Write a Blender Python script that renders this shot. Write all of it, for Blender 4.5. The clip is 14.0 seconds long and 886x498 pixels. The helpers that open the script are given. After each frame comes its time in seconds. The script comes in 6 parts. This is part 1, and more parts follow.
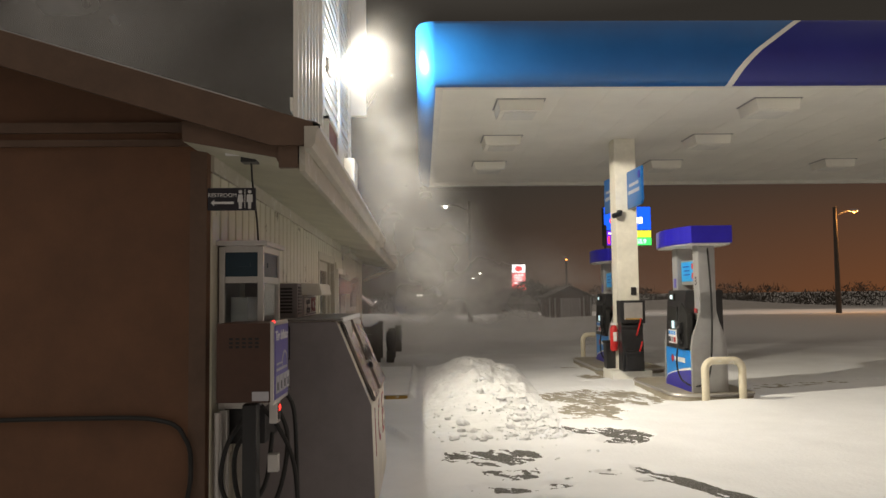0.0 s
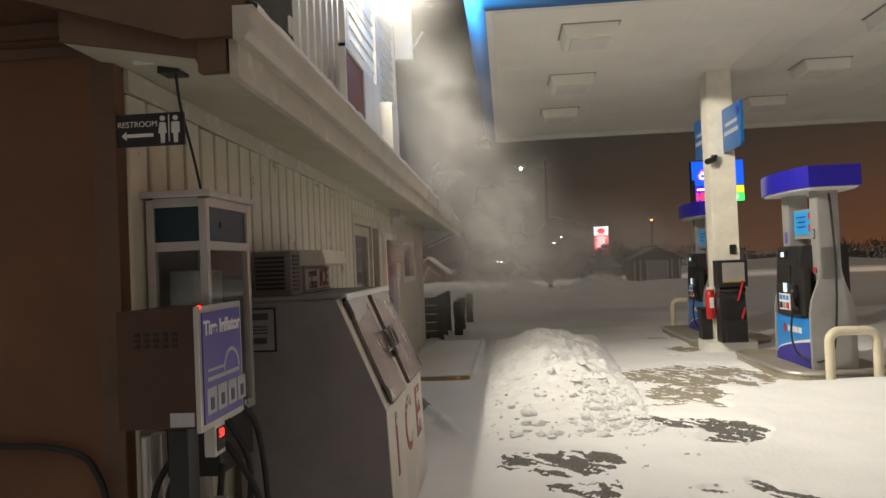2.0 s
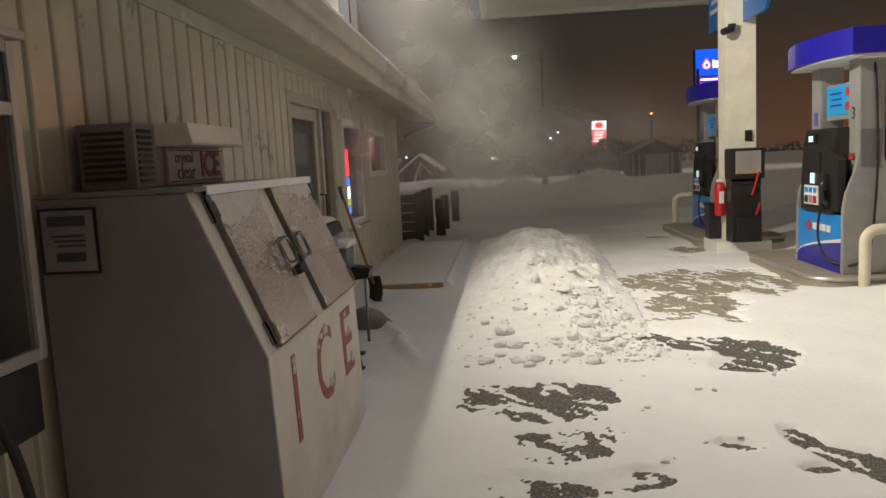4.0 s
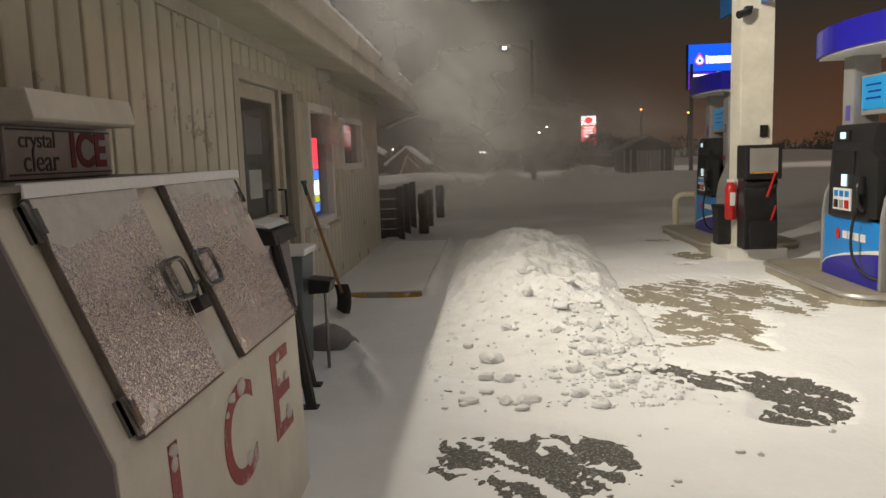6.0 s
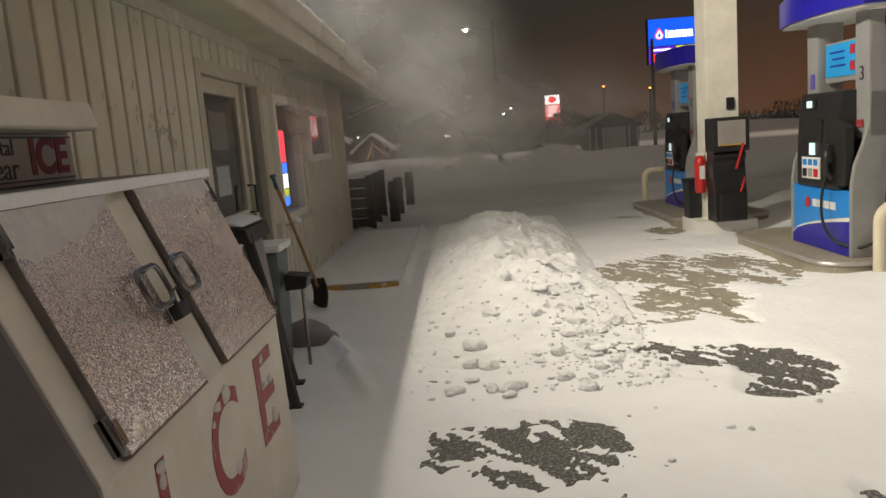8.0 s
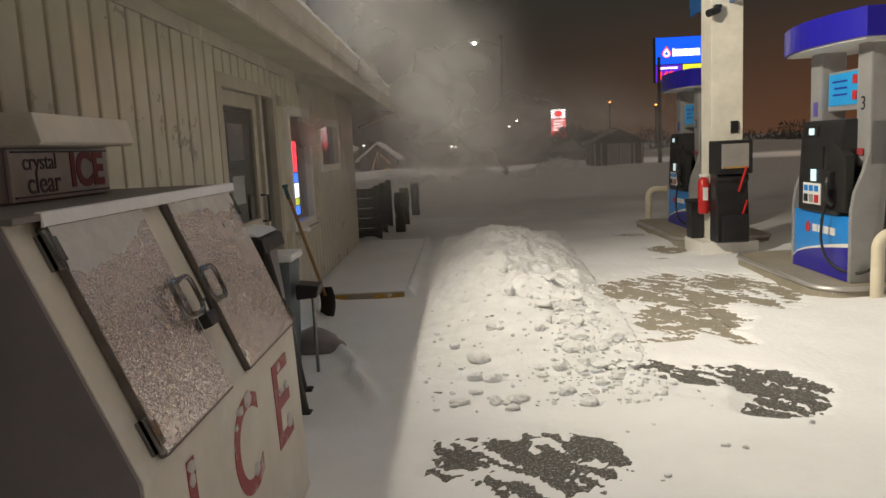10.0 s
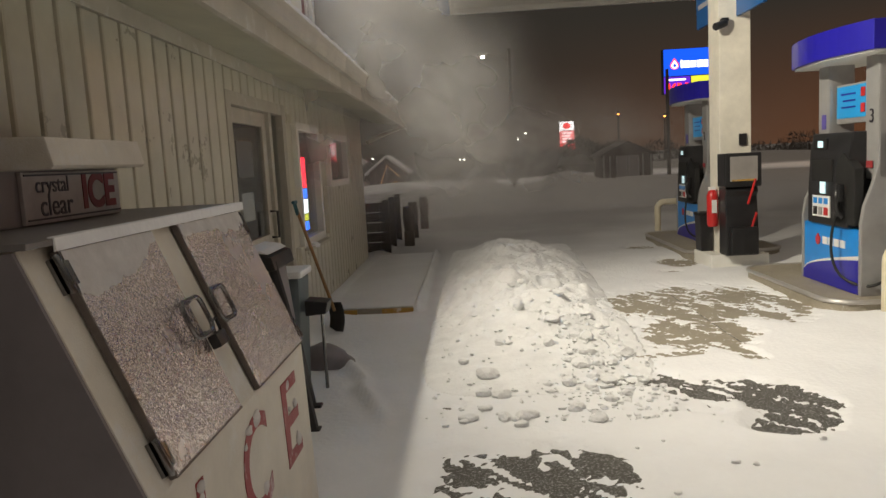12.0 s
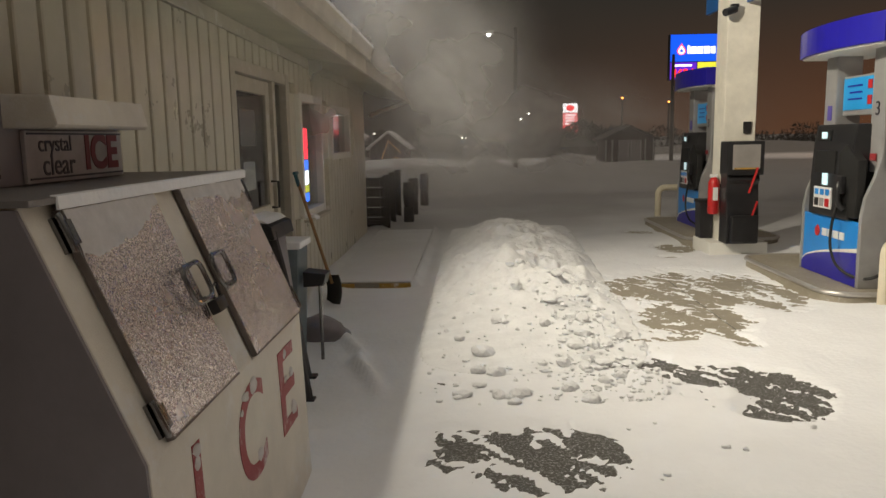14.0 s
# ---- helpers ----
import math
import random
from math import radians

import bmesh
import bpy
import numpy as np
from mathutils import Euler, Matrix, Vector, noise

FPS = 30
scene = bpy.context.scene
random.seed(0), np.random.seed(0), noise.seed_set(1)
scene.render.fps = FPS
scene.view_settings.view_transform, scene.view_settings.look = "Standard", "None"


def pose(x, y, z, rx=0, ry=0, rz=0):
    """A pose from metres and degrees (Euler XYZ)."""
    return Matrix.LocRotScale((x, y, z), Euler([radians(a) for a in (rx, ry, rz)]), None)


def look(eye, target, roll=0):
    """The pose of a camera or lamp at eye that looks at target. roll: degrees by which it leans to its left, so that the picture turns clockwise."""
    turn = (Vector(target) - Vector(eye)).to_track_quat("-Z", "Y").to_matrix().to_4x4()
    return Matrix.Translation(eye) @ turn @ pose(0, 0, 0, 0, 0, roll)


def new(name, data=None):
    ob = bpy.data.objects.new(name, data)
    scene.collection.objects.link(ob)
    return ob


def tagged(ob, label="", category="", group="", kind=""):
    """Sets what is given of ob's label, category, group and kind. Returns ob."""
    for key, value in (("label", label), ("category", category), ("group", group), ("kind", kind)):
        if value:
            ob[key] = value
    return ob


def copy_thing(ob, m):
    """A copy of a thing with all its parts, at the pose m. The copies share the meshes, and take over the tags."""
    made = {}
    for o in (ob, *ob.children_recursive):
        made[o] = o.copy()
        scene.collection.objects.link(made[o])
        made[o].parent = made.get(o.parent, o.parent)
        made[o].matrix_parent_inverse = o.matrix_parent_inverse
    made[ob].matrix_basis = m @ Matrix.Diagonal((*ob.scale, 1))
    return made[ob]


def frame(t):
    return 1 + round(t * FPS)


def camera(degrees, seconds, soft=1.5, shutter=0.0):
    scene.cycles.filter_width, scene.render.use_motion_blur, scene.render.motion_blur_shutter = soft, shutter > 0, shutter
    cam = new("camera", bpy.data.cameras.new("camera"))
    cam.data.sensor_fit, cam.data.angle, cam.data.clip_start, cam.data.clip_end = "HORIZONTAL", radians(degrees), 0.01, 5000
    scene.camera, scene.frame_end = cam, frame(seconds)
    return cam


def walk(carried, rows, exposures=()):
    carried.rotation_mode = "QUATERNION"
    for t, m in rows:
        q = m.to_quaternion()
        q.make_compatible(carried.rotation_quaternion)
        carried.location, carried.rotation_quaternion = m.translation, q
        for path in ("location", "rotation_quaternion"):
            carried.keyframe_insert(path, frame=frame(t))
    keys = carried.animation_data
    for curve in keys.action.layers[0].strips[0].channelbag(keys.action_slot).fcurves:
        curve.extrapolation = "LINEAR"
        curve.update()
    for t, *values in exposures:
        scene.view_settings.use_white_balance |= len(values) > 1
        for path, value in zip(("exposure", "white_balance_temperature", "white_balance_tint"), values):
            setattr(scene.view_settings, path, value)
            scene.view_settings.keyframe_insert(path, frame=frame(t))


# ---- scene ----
cam = camera(61.8, 14.0)
PATH = [
    (0, (0.176, 0.986, 1.599), (0.232, 2.981, 1.722), -0.7),
    (0.5, (0.246, 1.445, 1.602), (0.231, 3.442, 1.715), -2.5),
    (1, (0.279, 1.832, 1.595), (0.268, 3.829, 1.707), -1.9),
    (1.5, (0.378, 2.167, 1.58), (0.362, 4.165, 1.654), -2.3),
    (2, (0.469, 2.487, 1.582), (0.303, 4.479, 1.622), -2.4),
    (2.5, (0.552, 2.793, 1.572), (0.428, 4.789, 1.567), -3.1),
    (3, (0.671, 3.155, 1.548), (0.567, 5.15, 1.456), -3.8),
    (3.5, (0.674, 3.52, 1.486), (0.501, 5.5, 1.266), -3.0),
    (6, (0.66, 4.919, 1.472), (0.527, 6.898, 1.218), -1.9),
    (6.5, (0.6, 4.93, 1.481), (0.506, 6.91, 1.214), -3.0),
    (7, (0.605, 4.961, 1.478), (0.582, 6.942, 1.202), -3.3),
    (7.5, (0.619, 4.982, 1.487), (0.634, 6.962, 1.207), -3.9),
    (8, (0.609, 4.988, 1.487), (0.554, 6.965, 1.189), -4.5),
    (10.5, (0.569, 4.818, 1.557), (0.51, 6.8, 1.294), -2.6),
    (11, (0.568, 4.806, 1.564), (0.486, 6.788, 1.312), -3.0),
    (11.5, (0.578, 4.823, 1.564), (0.495, 6.807, 1.327), -3.3),
    (12, (0.581, 4.839, 1.566), (0.499, 6.824, 1.329), -3.2),
    (12.5, (0.574, 4.839, 1.564), (0.485, 6.822, 1.313), -2.6),
    (13, (0.565, 4.845, 1.558), (0.466, 6.825, 1.291), -1.8),
    (13.5, (0.551, 4.876, 1.533), (0.452, 6.852, 1.245), -0.5),
    (14, (0.568, 4.838, 1.555), (0.49, 6.815, 1.259), -1.0),
]
walk(cam, [(t, look(eye, target, roll)) for t, eye, target, roll in PATH], [(0.0, 0.34), (1.0, 0.28), (2.0, 0.2), (3.5, 0.02), (6.5, 0.02), (12.0, 0.02), (14.0, -0.04)])

# ---- world, sun-less night: one flood lamp on the upper storey, street lamps far off ----
world = bpy.data.worlds.new("world")
scene.world = world
world.use_nodes = True
wn, wl = world.node_tree.nodes, world.node_tree.links
bg = wn["Background"]
tc = wn.new("ShaderNodeTexCoord")
sep = wn.new("ShaderNodeSeparateXYZ")
wl.new(tc.outputs["Generated"], sep.inputs[0])
up = wn.new("ShaderNodeValToRGB")
up.color_ramp.elements[0].position, up.color_ramp.elements[0].color = 0.0, (0.095, 0.081, 0.064, 1)
up.color_ramp.elements[1].position, up.color_ramp.elements[1].color = 1.0, (0.80, 0.71, 0.60, 1)
middle = up.color_ramp.elements.new(0.35)
middle.color = (0.062, 0.053, 0.043, 1)
wl.new(sep.outputs["Z"], up.inputs[0])
side = wn.new("ShaderNodeMapRange")
side.inputs["From Min"].default_value, side.inputs["From Max"].default_value = 0.0, 0.75
wl.new(sep.outputs["X"], side.inputs["Value"])
low = wn.new("ShaderNodeMapRange")
low.inputs["From Min"].default_value, low.inputs["From Max"].default_value = 0.17, -0.02
wl.new(sep.outputs["Z"], low.inputs["Value"])
mul = wn.new("ShaderNodeMath")
mul.operation = "MULTIPLY"
wl.new(side.outputs[0], mul.inputs[0])
wl.new(low.outputs[0], mul.inputs[1])
glow = wn.new("ShaderNodeMixRGB")
glow.inputs["Color2"].default_value = (0.42, 0.135, 0.038, 1)
wl.new(mul.outputs[0], glow.inputs["Fac"])
wl.new(up.outputs[0], glow.inputs["Color1"])
behind = wn.new("ShaderNodeMapRange")
behind.inputs["From Min"].default_value, behind.inputs["From Max"].default_value = 0.7, -0.9
behind.inputs["To Min"].default_value, behind.inputs["To Max"].default_value = 0.38, 1.0
wl.new(sep.outputs["Y"], behind.inputs["Value"])
wl.new(behind.outputs[0], bg.inputs["Strength"])
wl.new(glow.outputs[0], bg.inputs["Color"])


def lamp(name, kind, place, power, colour, size, target=None, cone=None):
    data = bpy.data.lights.new(name, kind)
    data.energy, data.color = power, colour
    if kind in ("POINT", "SPOT"):
        data.shadow_soft_size = size
    if cone:
        data.spot_size, data.spot_blend = radians(cone), 1.0
    ob = new(name, data)
    ob.matrix_world = look(place, target) if target else pose(*place)
    return ob


FLOOD = (-0.82, 10.0, 4.40)
lamp("flood_light", "SPOT", FLOOD, 1500, (1.0, 0.90, 0.72), 0.03, (6.0, 10.8, 3.5), 170)
lamp("flood_spill", "POINT", (-0.85, 10.0, 4.41), 25, (1.0, 0.92, 0.76), 0.06)
lamp("street_light", "POINT", (1.45, 41.4, 6.25), 60, (1.0, 0.97, 0.85), 0.1)
lamp("street_light", "POINT", (26.4, 45.0, 6.0), 600, (1.0, 0.42, 0.10), 0.1)
lamp("street_light", "POINT", (15.6, 80.0, 5.0), 500, (1.0, 0.42, 0.10), 0.1)


# ---- materials ----
def mat(name, col, rough=0.6, metal=0.0, var=0.15, scale=4.0, bump=0.15, bscale=60.0, dist=0.01, glow=0.0, coat=0.0):
    m = bpy.data.materials.new(name)
    m.use_nodes = True
    n, l = m.node_tree.nodes, m.node_tree.links
    b = n["Principled BSDF"]
    b.inputs["Metallic"].default_value = metal
    b.inputs["Coat Weight"].default_value = coat
    co = n.new("ShaderNodeTexCoord")
    a = n.new("ShaderNodeTexNoise")
    a.inputs["Scale"].default_value, a.inputs["Detail"].default_value, a.inputs["Roughness"].default_value = scale, 6, 0.65
    info = n.new("ShaderNodeObjectInfo")
    far = n.new("ShaderNodeMath")
    far.operation, far.inputs[1].default_value = "MULTIPLY", 37.0
    l.new(info.outputs["Random"], far.inputs[0])
    place = n.new("ShaderNodeVectorMath")
    l.new(co.outputs["Object"], place.inputs[0])
    l.new(far.outputs[0], place.inputs[1])
    l.new(place.outputs[0], a.inputs["Vector"])
    ramp = n.new("ShaderNodeValToRGB")
    lo, hi = ramp.color_ramp.elements
    lo.position, hi.position = 0.3, 0.7
    lo.color = (*[max(0, c * (1 - var)) for c in col], 1)
    hi.color = (*[min(1, c * (1 + var)) for c in col], 1)
    l.new(a.outputs["Fac"], ramp.inputs[0])
    l.new(ramp.outputs[0], b.inputs["Base Color"])
    r = n.new("ShaderNodeMapRange")
    r.inputs["To Min"].default_value, r.inputs["To Max"].default_value = max(0.03, rough - 0.1), min(1, rough + 0.1)
    l.new(a.outputs["Fac"], r.inputs["Value"])
    l.new(r.outputs[0], b.inputs["Roughness"])
    if bump:
        f = n.new("ShaderNodeTexNoise")
        f.inputs["Scale"].default_value, f.inputs["Detail"].default_value = bscale, 4
        l.new(co.outputs["Object"], f.inputs["Vector"])
        bp = n.new("ShaderNodeBump")
        bp.inputs["Strength"].default_value, bp.inputs["Distance"].default_value = bump, dist
        l.new(f.outputs["Fac"], bp.inputs["Height"])
        l.new(bp.outputs[0], b.inputs["Normal"])
    if glow:
        b.inputs["Emission Color"].default_value = (*col, 1)
        b.inputs["Emission Strength"].default_value = glow
    return m


def frosted(name, col, rough, metal, amount, scale, bump=0.35, bscale=180.0, dist=0.004):
    """A surface with rime or blown snow caught on it in patches."""
    m = mat(name, col, rough, metal, 0.12, 3.0, bump, bscale, dist)
    n, l = m.node_tree.nodes, m.node_tree.links
    b = n["Principled BSDF"]
    co = n.new("ShaderNodeTexCoord")
    a = n.new("ShaderNodeTexNoise")
    a.inputs["Scale"].default_value, a.inputs["Detail"].default_value, a.inputs["Roughness"].default_value = scale, 8, 0.75
    l.new(co.outputs["Object"], a.inputs["Vector"])
    ramp = n.new("ShaderNodeValToRGB")
    ramp.color_ramp.elements[0].position = 0.62 - amount * 0.3
    ramp.color_ramp.elements[1].position = 0.85 - amount * 0.3
    l.new(a.outputs["Fac"], ramp.inputs[0])
    mix = n.new("ShaderNodeMixRGB")
    mix.inputs["Color2"].default_value = (0.78, 0.79, 0.80, 1)
    source = b.inputs["Base Color"].links[0].from_socket
    l.new(ramp.outputs[0], mix.inputs["Fac"])
    l.new(source, mix.inputs["Color1"])
    l.new(mix.outputs[0], b.inputs["Base Color"])
    inv = n.new("ShaderNodeMath")
    inv.operation = "MULTIPLY_ADD"
    inv.inputs[1].default_value, inv.inputs[2].default_value = -metal, metal
    l.new(ramp.outputs[0], inv.inputs[0])
    l.new(inv.outputs[0], b.inputs["Metallic"])
    return m


def veil(name, strength, scale):
    """Airborne snow: a thin scatter of flakes, thinning out towards the edges of its patch."""
    m = bpy.data.materials.new(name)
    m.use_nodes = True
    n, l = m.node_tree.nodes, m.node_tree.links
    n.remove(n["Principled BSDF"])
    co = n.new("ShaderNodeTexCoord")
    a = n.new("ShaderNodeTexNoise")
    a.inputs["Scale"].default_value, a.inputs["Detail"].default_value, a.inputs["Distortion"].default_value = scale, 3, 0.2
    l.new(co.outputs["Object"], a.inputs["Vector"])
    thin = n.new("ShaderNodeMapRange")
    thin.inputs["From Min"].default_value, thin.inputs["From Max"].default_value = 0.25, 0.76
    thin.inputs["To Max"].default_value = strength
    l.new(a.outputs["Fac"], thin.inputs["Value"])
    g = n.new("ShaderNodeSeparateXYZ")
    l.new(co.outputs["Generated"], g.inputs[0])
    fade = None
    for axis in ("X", "Z"):
        up = n.new("ShaderNodeMapRange")
        up.interpolation_type = "SMOOTHSTEP"
        up.inputs["From Max"].default_value = 0.4
        l.new(g.outputs[axis], up.inputs["Value"])
        down = n.new("ShaderNodeMapRange")
        down.interpolation_type = "SMOOTHSTEP"
        down.inputs["From Min"].default_value, down.inputs["From Max"].default_value = 1.0, 0.6
        l.new(g.outputs[axis], down.inputs["Value"])
        for s in (up, down):
            k = n.new("ShaderNodeMath")
            k.operation = "MULTIPLY"
            l.new(s.outputs[0], k.inputs[0])
            l.new((fade or thin).outputs[0], k.inputs[1])
            fade = k
    d = n.new("ShaderNodeBsdfDiffuse")
    tr = n.new("ShaderNodeBsdfTranslucent")
    for q in (d, tr):
        q.inputs["Color"].default_value = (0.9, 0.9, 0.9, 1)
    both = n.new("ShaderNodeMixShader")
    l.new(d.outputs[0], both.inputs[1])
    l.new(tr.outputs[0], both.inputs[2])
    clear = n.new("ShaderNodeBsdfTransparent")
    mix = n.new("ShaderNodeMixShader")
    l.new(fade.outputs[0], mix.inputs["Fac"])
    l.new(clear.outputs[0], mix.inputs[1])
    l.new(both.outputs[0], mix.inputs[2])
    l.new(mix.outputs[0], n["Material Output"].inputs["Surface"])
    return m


def glass(name, tint=(0.9, 0.95, 0.95)):
    m = bpy.data.materials.new(name)
    m.use_nodes = True
    b = m.node_tree.nodes["Principled BSDF"]
    b.inputs["Base Color"].default_value = (*tint, 1)
    b.inputs["Roughness"].default_value = 0.03
    b.inputs["Transmission Weight"].default_value = 1.0
    b.inputs["IOR"].default_value = 1.35
    return m


SNOW = mat("snow", (0.84, 0.85, 0.87), 0.9, 0, 0.05, 1.2, 0.35, 28, 0.02)
SNOW_ROUGH = mat("ploughed_snow", (0.82, 0.83, 0.84), 0.9, 0, 0.08, 6, 0.6, 40, 0.02)


def dimmed_afar(name):
    """Snow darkened with distance along y: the lamp's falloff is put into the colour."""
    m = mat(name, (0.84, 0.85, 0.87), 0.9, 0, 0.05, 1.2, 0.35, 28, 0.02)
    n, l = m.node_tree.nodes, m.node_tree.links
    b = n["Principled BSDF"]
    co = n.new("ShaderNodeTexCoord")
    g = n.new("ShaderNodeSeparateXYZ")
    l.new(co.outputs["Object"], g.inputs[0])
    a = n.new("ShaderNodeTexNoise")
    a.inputs["Scale"].default_value, a.inputs["Detail"].default_value = 0.35, 7
    l.new(co.outputs["Object"], a.inputs["Vector"])
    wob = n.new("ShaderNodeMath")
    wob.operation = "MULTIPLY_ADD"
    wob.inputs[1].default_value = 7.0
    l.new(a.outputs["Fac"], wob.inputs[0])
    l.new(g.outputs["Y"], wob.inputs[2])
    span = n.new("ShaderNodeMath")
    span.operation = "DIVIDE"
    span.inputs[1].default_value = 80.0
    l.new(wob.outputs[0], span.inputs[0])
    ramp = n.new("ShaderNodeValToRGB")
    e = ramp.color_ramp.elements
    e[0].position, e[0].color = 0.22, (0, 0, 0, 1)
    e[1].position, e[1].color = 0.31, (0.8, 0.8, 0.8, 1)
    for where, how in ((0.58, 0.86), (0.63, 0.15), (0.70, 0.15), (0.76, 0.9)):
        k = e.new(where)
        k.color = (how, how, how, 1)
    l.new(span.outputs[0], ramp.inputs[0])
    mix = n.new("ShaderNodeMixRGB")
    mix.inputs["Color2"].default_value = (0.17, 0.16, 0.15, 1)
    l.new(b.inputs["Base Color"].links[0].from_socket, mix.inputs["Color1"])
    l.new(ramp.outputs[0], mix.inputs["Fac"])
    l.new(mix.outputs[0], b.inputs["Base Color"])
    return m


FAR_DIMMED = dimmed_afar("far_dimmed_snow")
ASPHALT = frosted("asphalt", (0.082, 0.077, 0.068), 0.8, 0, 0.34, 75, 0.6, 160, 0.008)
CONCRETE = frosted("concrete", (0.30, 0.268, 0.21), 0.7, 0, 0.16, 26, 0.35, 90, 0.006)
SIDING = mat("siding_cream", (0.60, 0.575, 0.48), 0.30, 0.15, 0.1, 2.5, 0.08, 30, 0.004)
BROWN = mat("brown_siding", (0.135, 0.066, 0.036), 0.75, 0, 0.25, 1.8, 0.25, 50, 0.006)
BROWN_TRIM = mat("brown_trim", (0.11, 0.066, 0.044), 0.6, 0, 0.2, 5, 0.15, 60, 0.004)
TRIM = frosted("cream_trim", (0.5, 0.47, 0.40), 0.5, 0, 0.25, 5)
SOFFIT = mat("soffit", (0.46, 0.45, 0.36), 0.6, 0, 0.12, 3, 0.1, 30, 0.004)
GUTTER = mat("gutter", (0.52, 0.49, 0.43), 0.4, 0.2, 0.12, 4, 0.06, 40, 0.003)
ROOFING = mat("roof_shingle", (0.07, 0.06, 0.055), 0.85, 0, 0.3, 5, 0.6, 60, 0.01)
WHITE = mat("white_paint", (0.78, 0.77, 0.72), 0.5, 0, 0.06, 3, 0.08, 40, 0.004)
CANOPY = mat("canopy_white", (0.86, 0.84, 0.77), 0.5, 0, 0.07, 0.8, 0.05, 20, 0.004)
COLUMN = mat("column_white", (0.76, 0.73, 0.64), 0.5, 0, 0.1, 5, 0.1, 40, 0.004)
BLUE = mat("fascia_blue", (0.010, 0.105, 0.34), 0.35, 0, 0.1, 1.5, 0.03, 20, 0.003)
NAVY = mat("fascia_navy", (0.02, 0.025, 0.22), 0.35, 0, 0.1, 1.5, 0.03, 20, 0.003)
SKYBLUE = mat("pump_blue", (0.01, 0.24, 0.72), 0.35, 0, 0.08, 4, 0.03, 40, 0.002, coat=0.3)
INDIGO = mat("pump_indigo", (0.014, 0.010, 0.33), 0.35, 0, 0.08, 4, 0.03, 40, 0.002, coat=0.3)
GREY = mat("pump_grey", (0.36, 0.36, 0.36), 0.4, 0.35, 0.1, 5, 0.05, 60, 0.003)
BLACK = mat("black_plastic", (0.018, 0.018, 0.02), 0.4, 0, 0.3, 6, 0.1, 90, 0.003)
RUBBER = mat("rubber", (0.012, 0.012, 0.012), 0.6, 0, 0.3, 10, 0.1, 120, 0.003)
RED = mat("red_paint", (0.50, 0.02, 0.02), 0.35, 0, 0.12, 6, 0.04, 60, 0.003)
LETTER = frosted("red_letter", (0.30, 0.032, 0.038), 0.5, 0, 0.25, 9)
DEEPRED = mat("faded_deep_red", (0.20, 0.022, 0.032), 0.5, 0, 0.2, 14, 0.03, 60, 0.002)
MAROON = mat("maroon_panel", (0.20, 0.05, 0.055), 0.5, 0, 0.15, 4, 0.08, 40, 0.004)
# Dark grey; on the freezer it stands for the cream cabinet's shaded side.
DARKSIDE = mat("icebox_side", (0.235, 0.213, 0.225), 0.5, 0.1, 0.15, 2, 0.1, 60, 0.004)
ICEWHITE = frosted("icebox_white", (0.70, 0.66, 0.58), 0.5, 0, 0.35, 3)
FROST_METAL = frosted("frosted_steel", (0.84, 0.78, 0.77), 0.26, 0.95, 0.10, 60, 0.12, 170.0, 0.004)


def glint(m, scale, amount):
    """Frost crystals: every small cell of the surface is tilted its own way."""
    n, l = m.node_tree.nodes, m.node_tree.links
    co = n.new("ShaderNodeTexCoord")
    cell = n.new("ShaderNodeTexVoronoi")
    cell.inputs["Scale"].default_value = scale
    l.new(co.outputs["Object"], cell.inputs["Vector"])
    centre = n.new("ShaderNodeVectorMath")
    centre.operation = "SUBTRACT"
    centre.inputs[1].default_value = (0.5, 0.5, 0.5)
    l.new(cell.outputs["Color"], centre.inputs[0])
    tilt = n.new("ShaderNodeVectorMath")
    tilt.operation = "SCALE"
    tilt.inputs["Scale"].default_value = amount
    l.new(centre.outputs[0], tilt.inputs[0])
    b = n["Principled BSDF"]
    total = n.new("ShaderNodeVectorMath")
    l.new(b.inputs["Normal"].links[0].from_socket, total.inputs[0])
    l.new(tilt.outputs[0], total.inputs[1])
    unit_length = n.new("ShaderNodeVectorMath")
    unit_length.operation = "NORMALIZE"
    l.new(total.outputs[0], unit_length.inputs[0])
    l.new(unit_length.outputs[0], b.inputs["Normal"])
    return m


glint(FROST_METAL, 290.0, 0.62)
SHADED_EDGE = mat("shaded_door_edge", (0.16, 0.14, 0.13), 0.4, 0.6, 0.25, 14, 0.15, 90, 0.003)
LIDGREY = frosted("lid_grey", (0.20, 0.185, 0.18), 0.5, 0.1, 0.10, 7)
DUSTING = mat("snow_dusting", (0.62, 0.60, 0.59), 0.9, 0, 0.12, 14, 0.5, 120, 0.006)
WEATHERED = mat("weathered_sign", (0.46, 0.43, 0.43), 0.5, 0, 0.14, 12, 0.04, 60, 0.002)
POSTER = mat("faded_poster", (0.26, 0.25, 0.26), 0.45, 0, 0.15, 9, 0.03, 60, 0.002)
CHROME = mat("steel", (0.20, 0.20, 0.20), 0.25, 1, 0.1, 8, 0.05, 60, 0.002)
ALU = mat("aluminium", (0.52, 0.50, 0.48), 0.4, 0.6, 0.1, 6, 0.06, 60, 0.003)
BOXBROWN = mat("inflator_brown", (0.06, 0.028, 0.018), 0.5, 0.1, 0.2, 5, 0.1, 60, 0.003)
PURPLE = mat("sign_purple", (0.10, 0.08, 0.36), 0.35, 0, 0.08, 6, 0.02, 40, 0.002)
TEAL = mat("sign_teal", (0.006, 0.028, 0.048), 0.35, 0, 0.1, 6, 0.02, 40, 0.002)
SIGNBLACK = mat("sign_black", (0.02, 0.018, 0.028), 0.4, 0, 0.1, 8, 0.02, 40, 0.002)
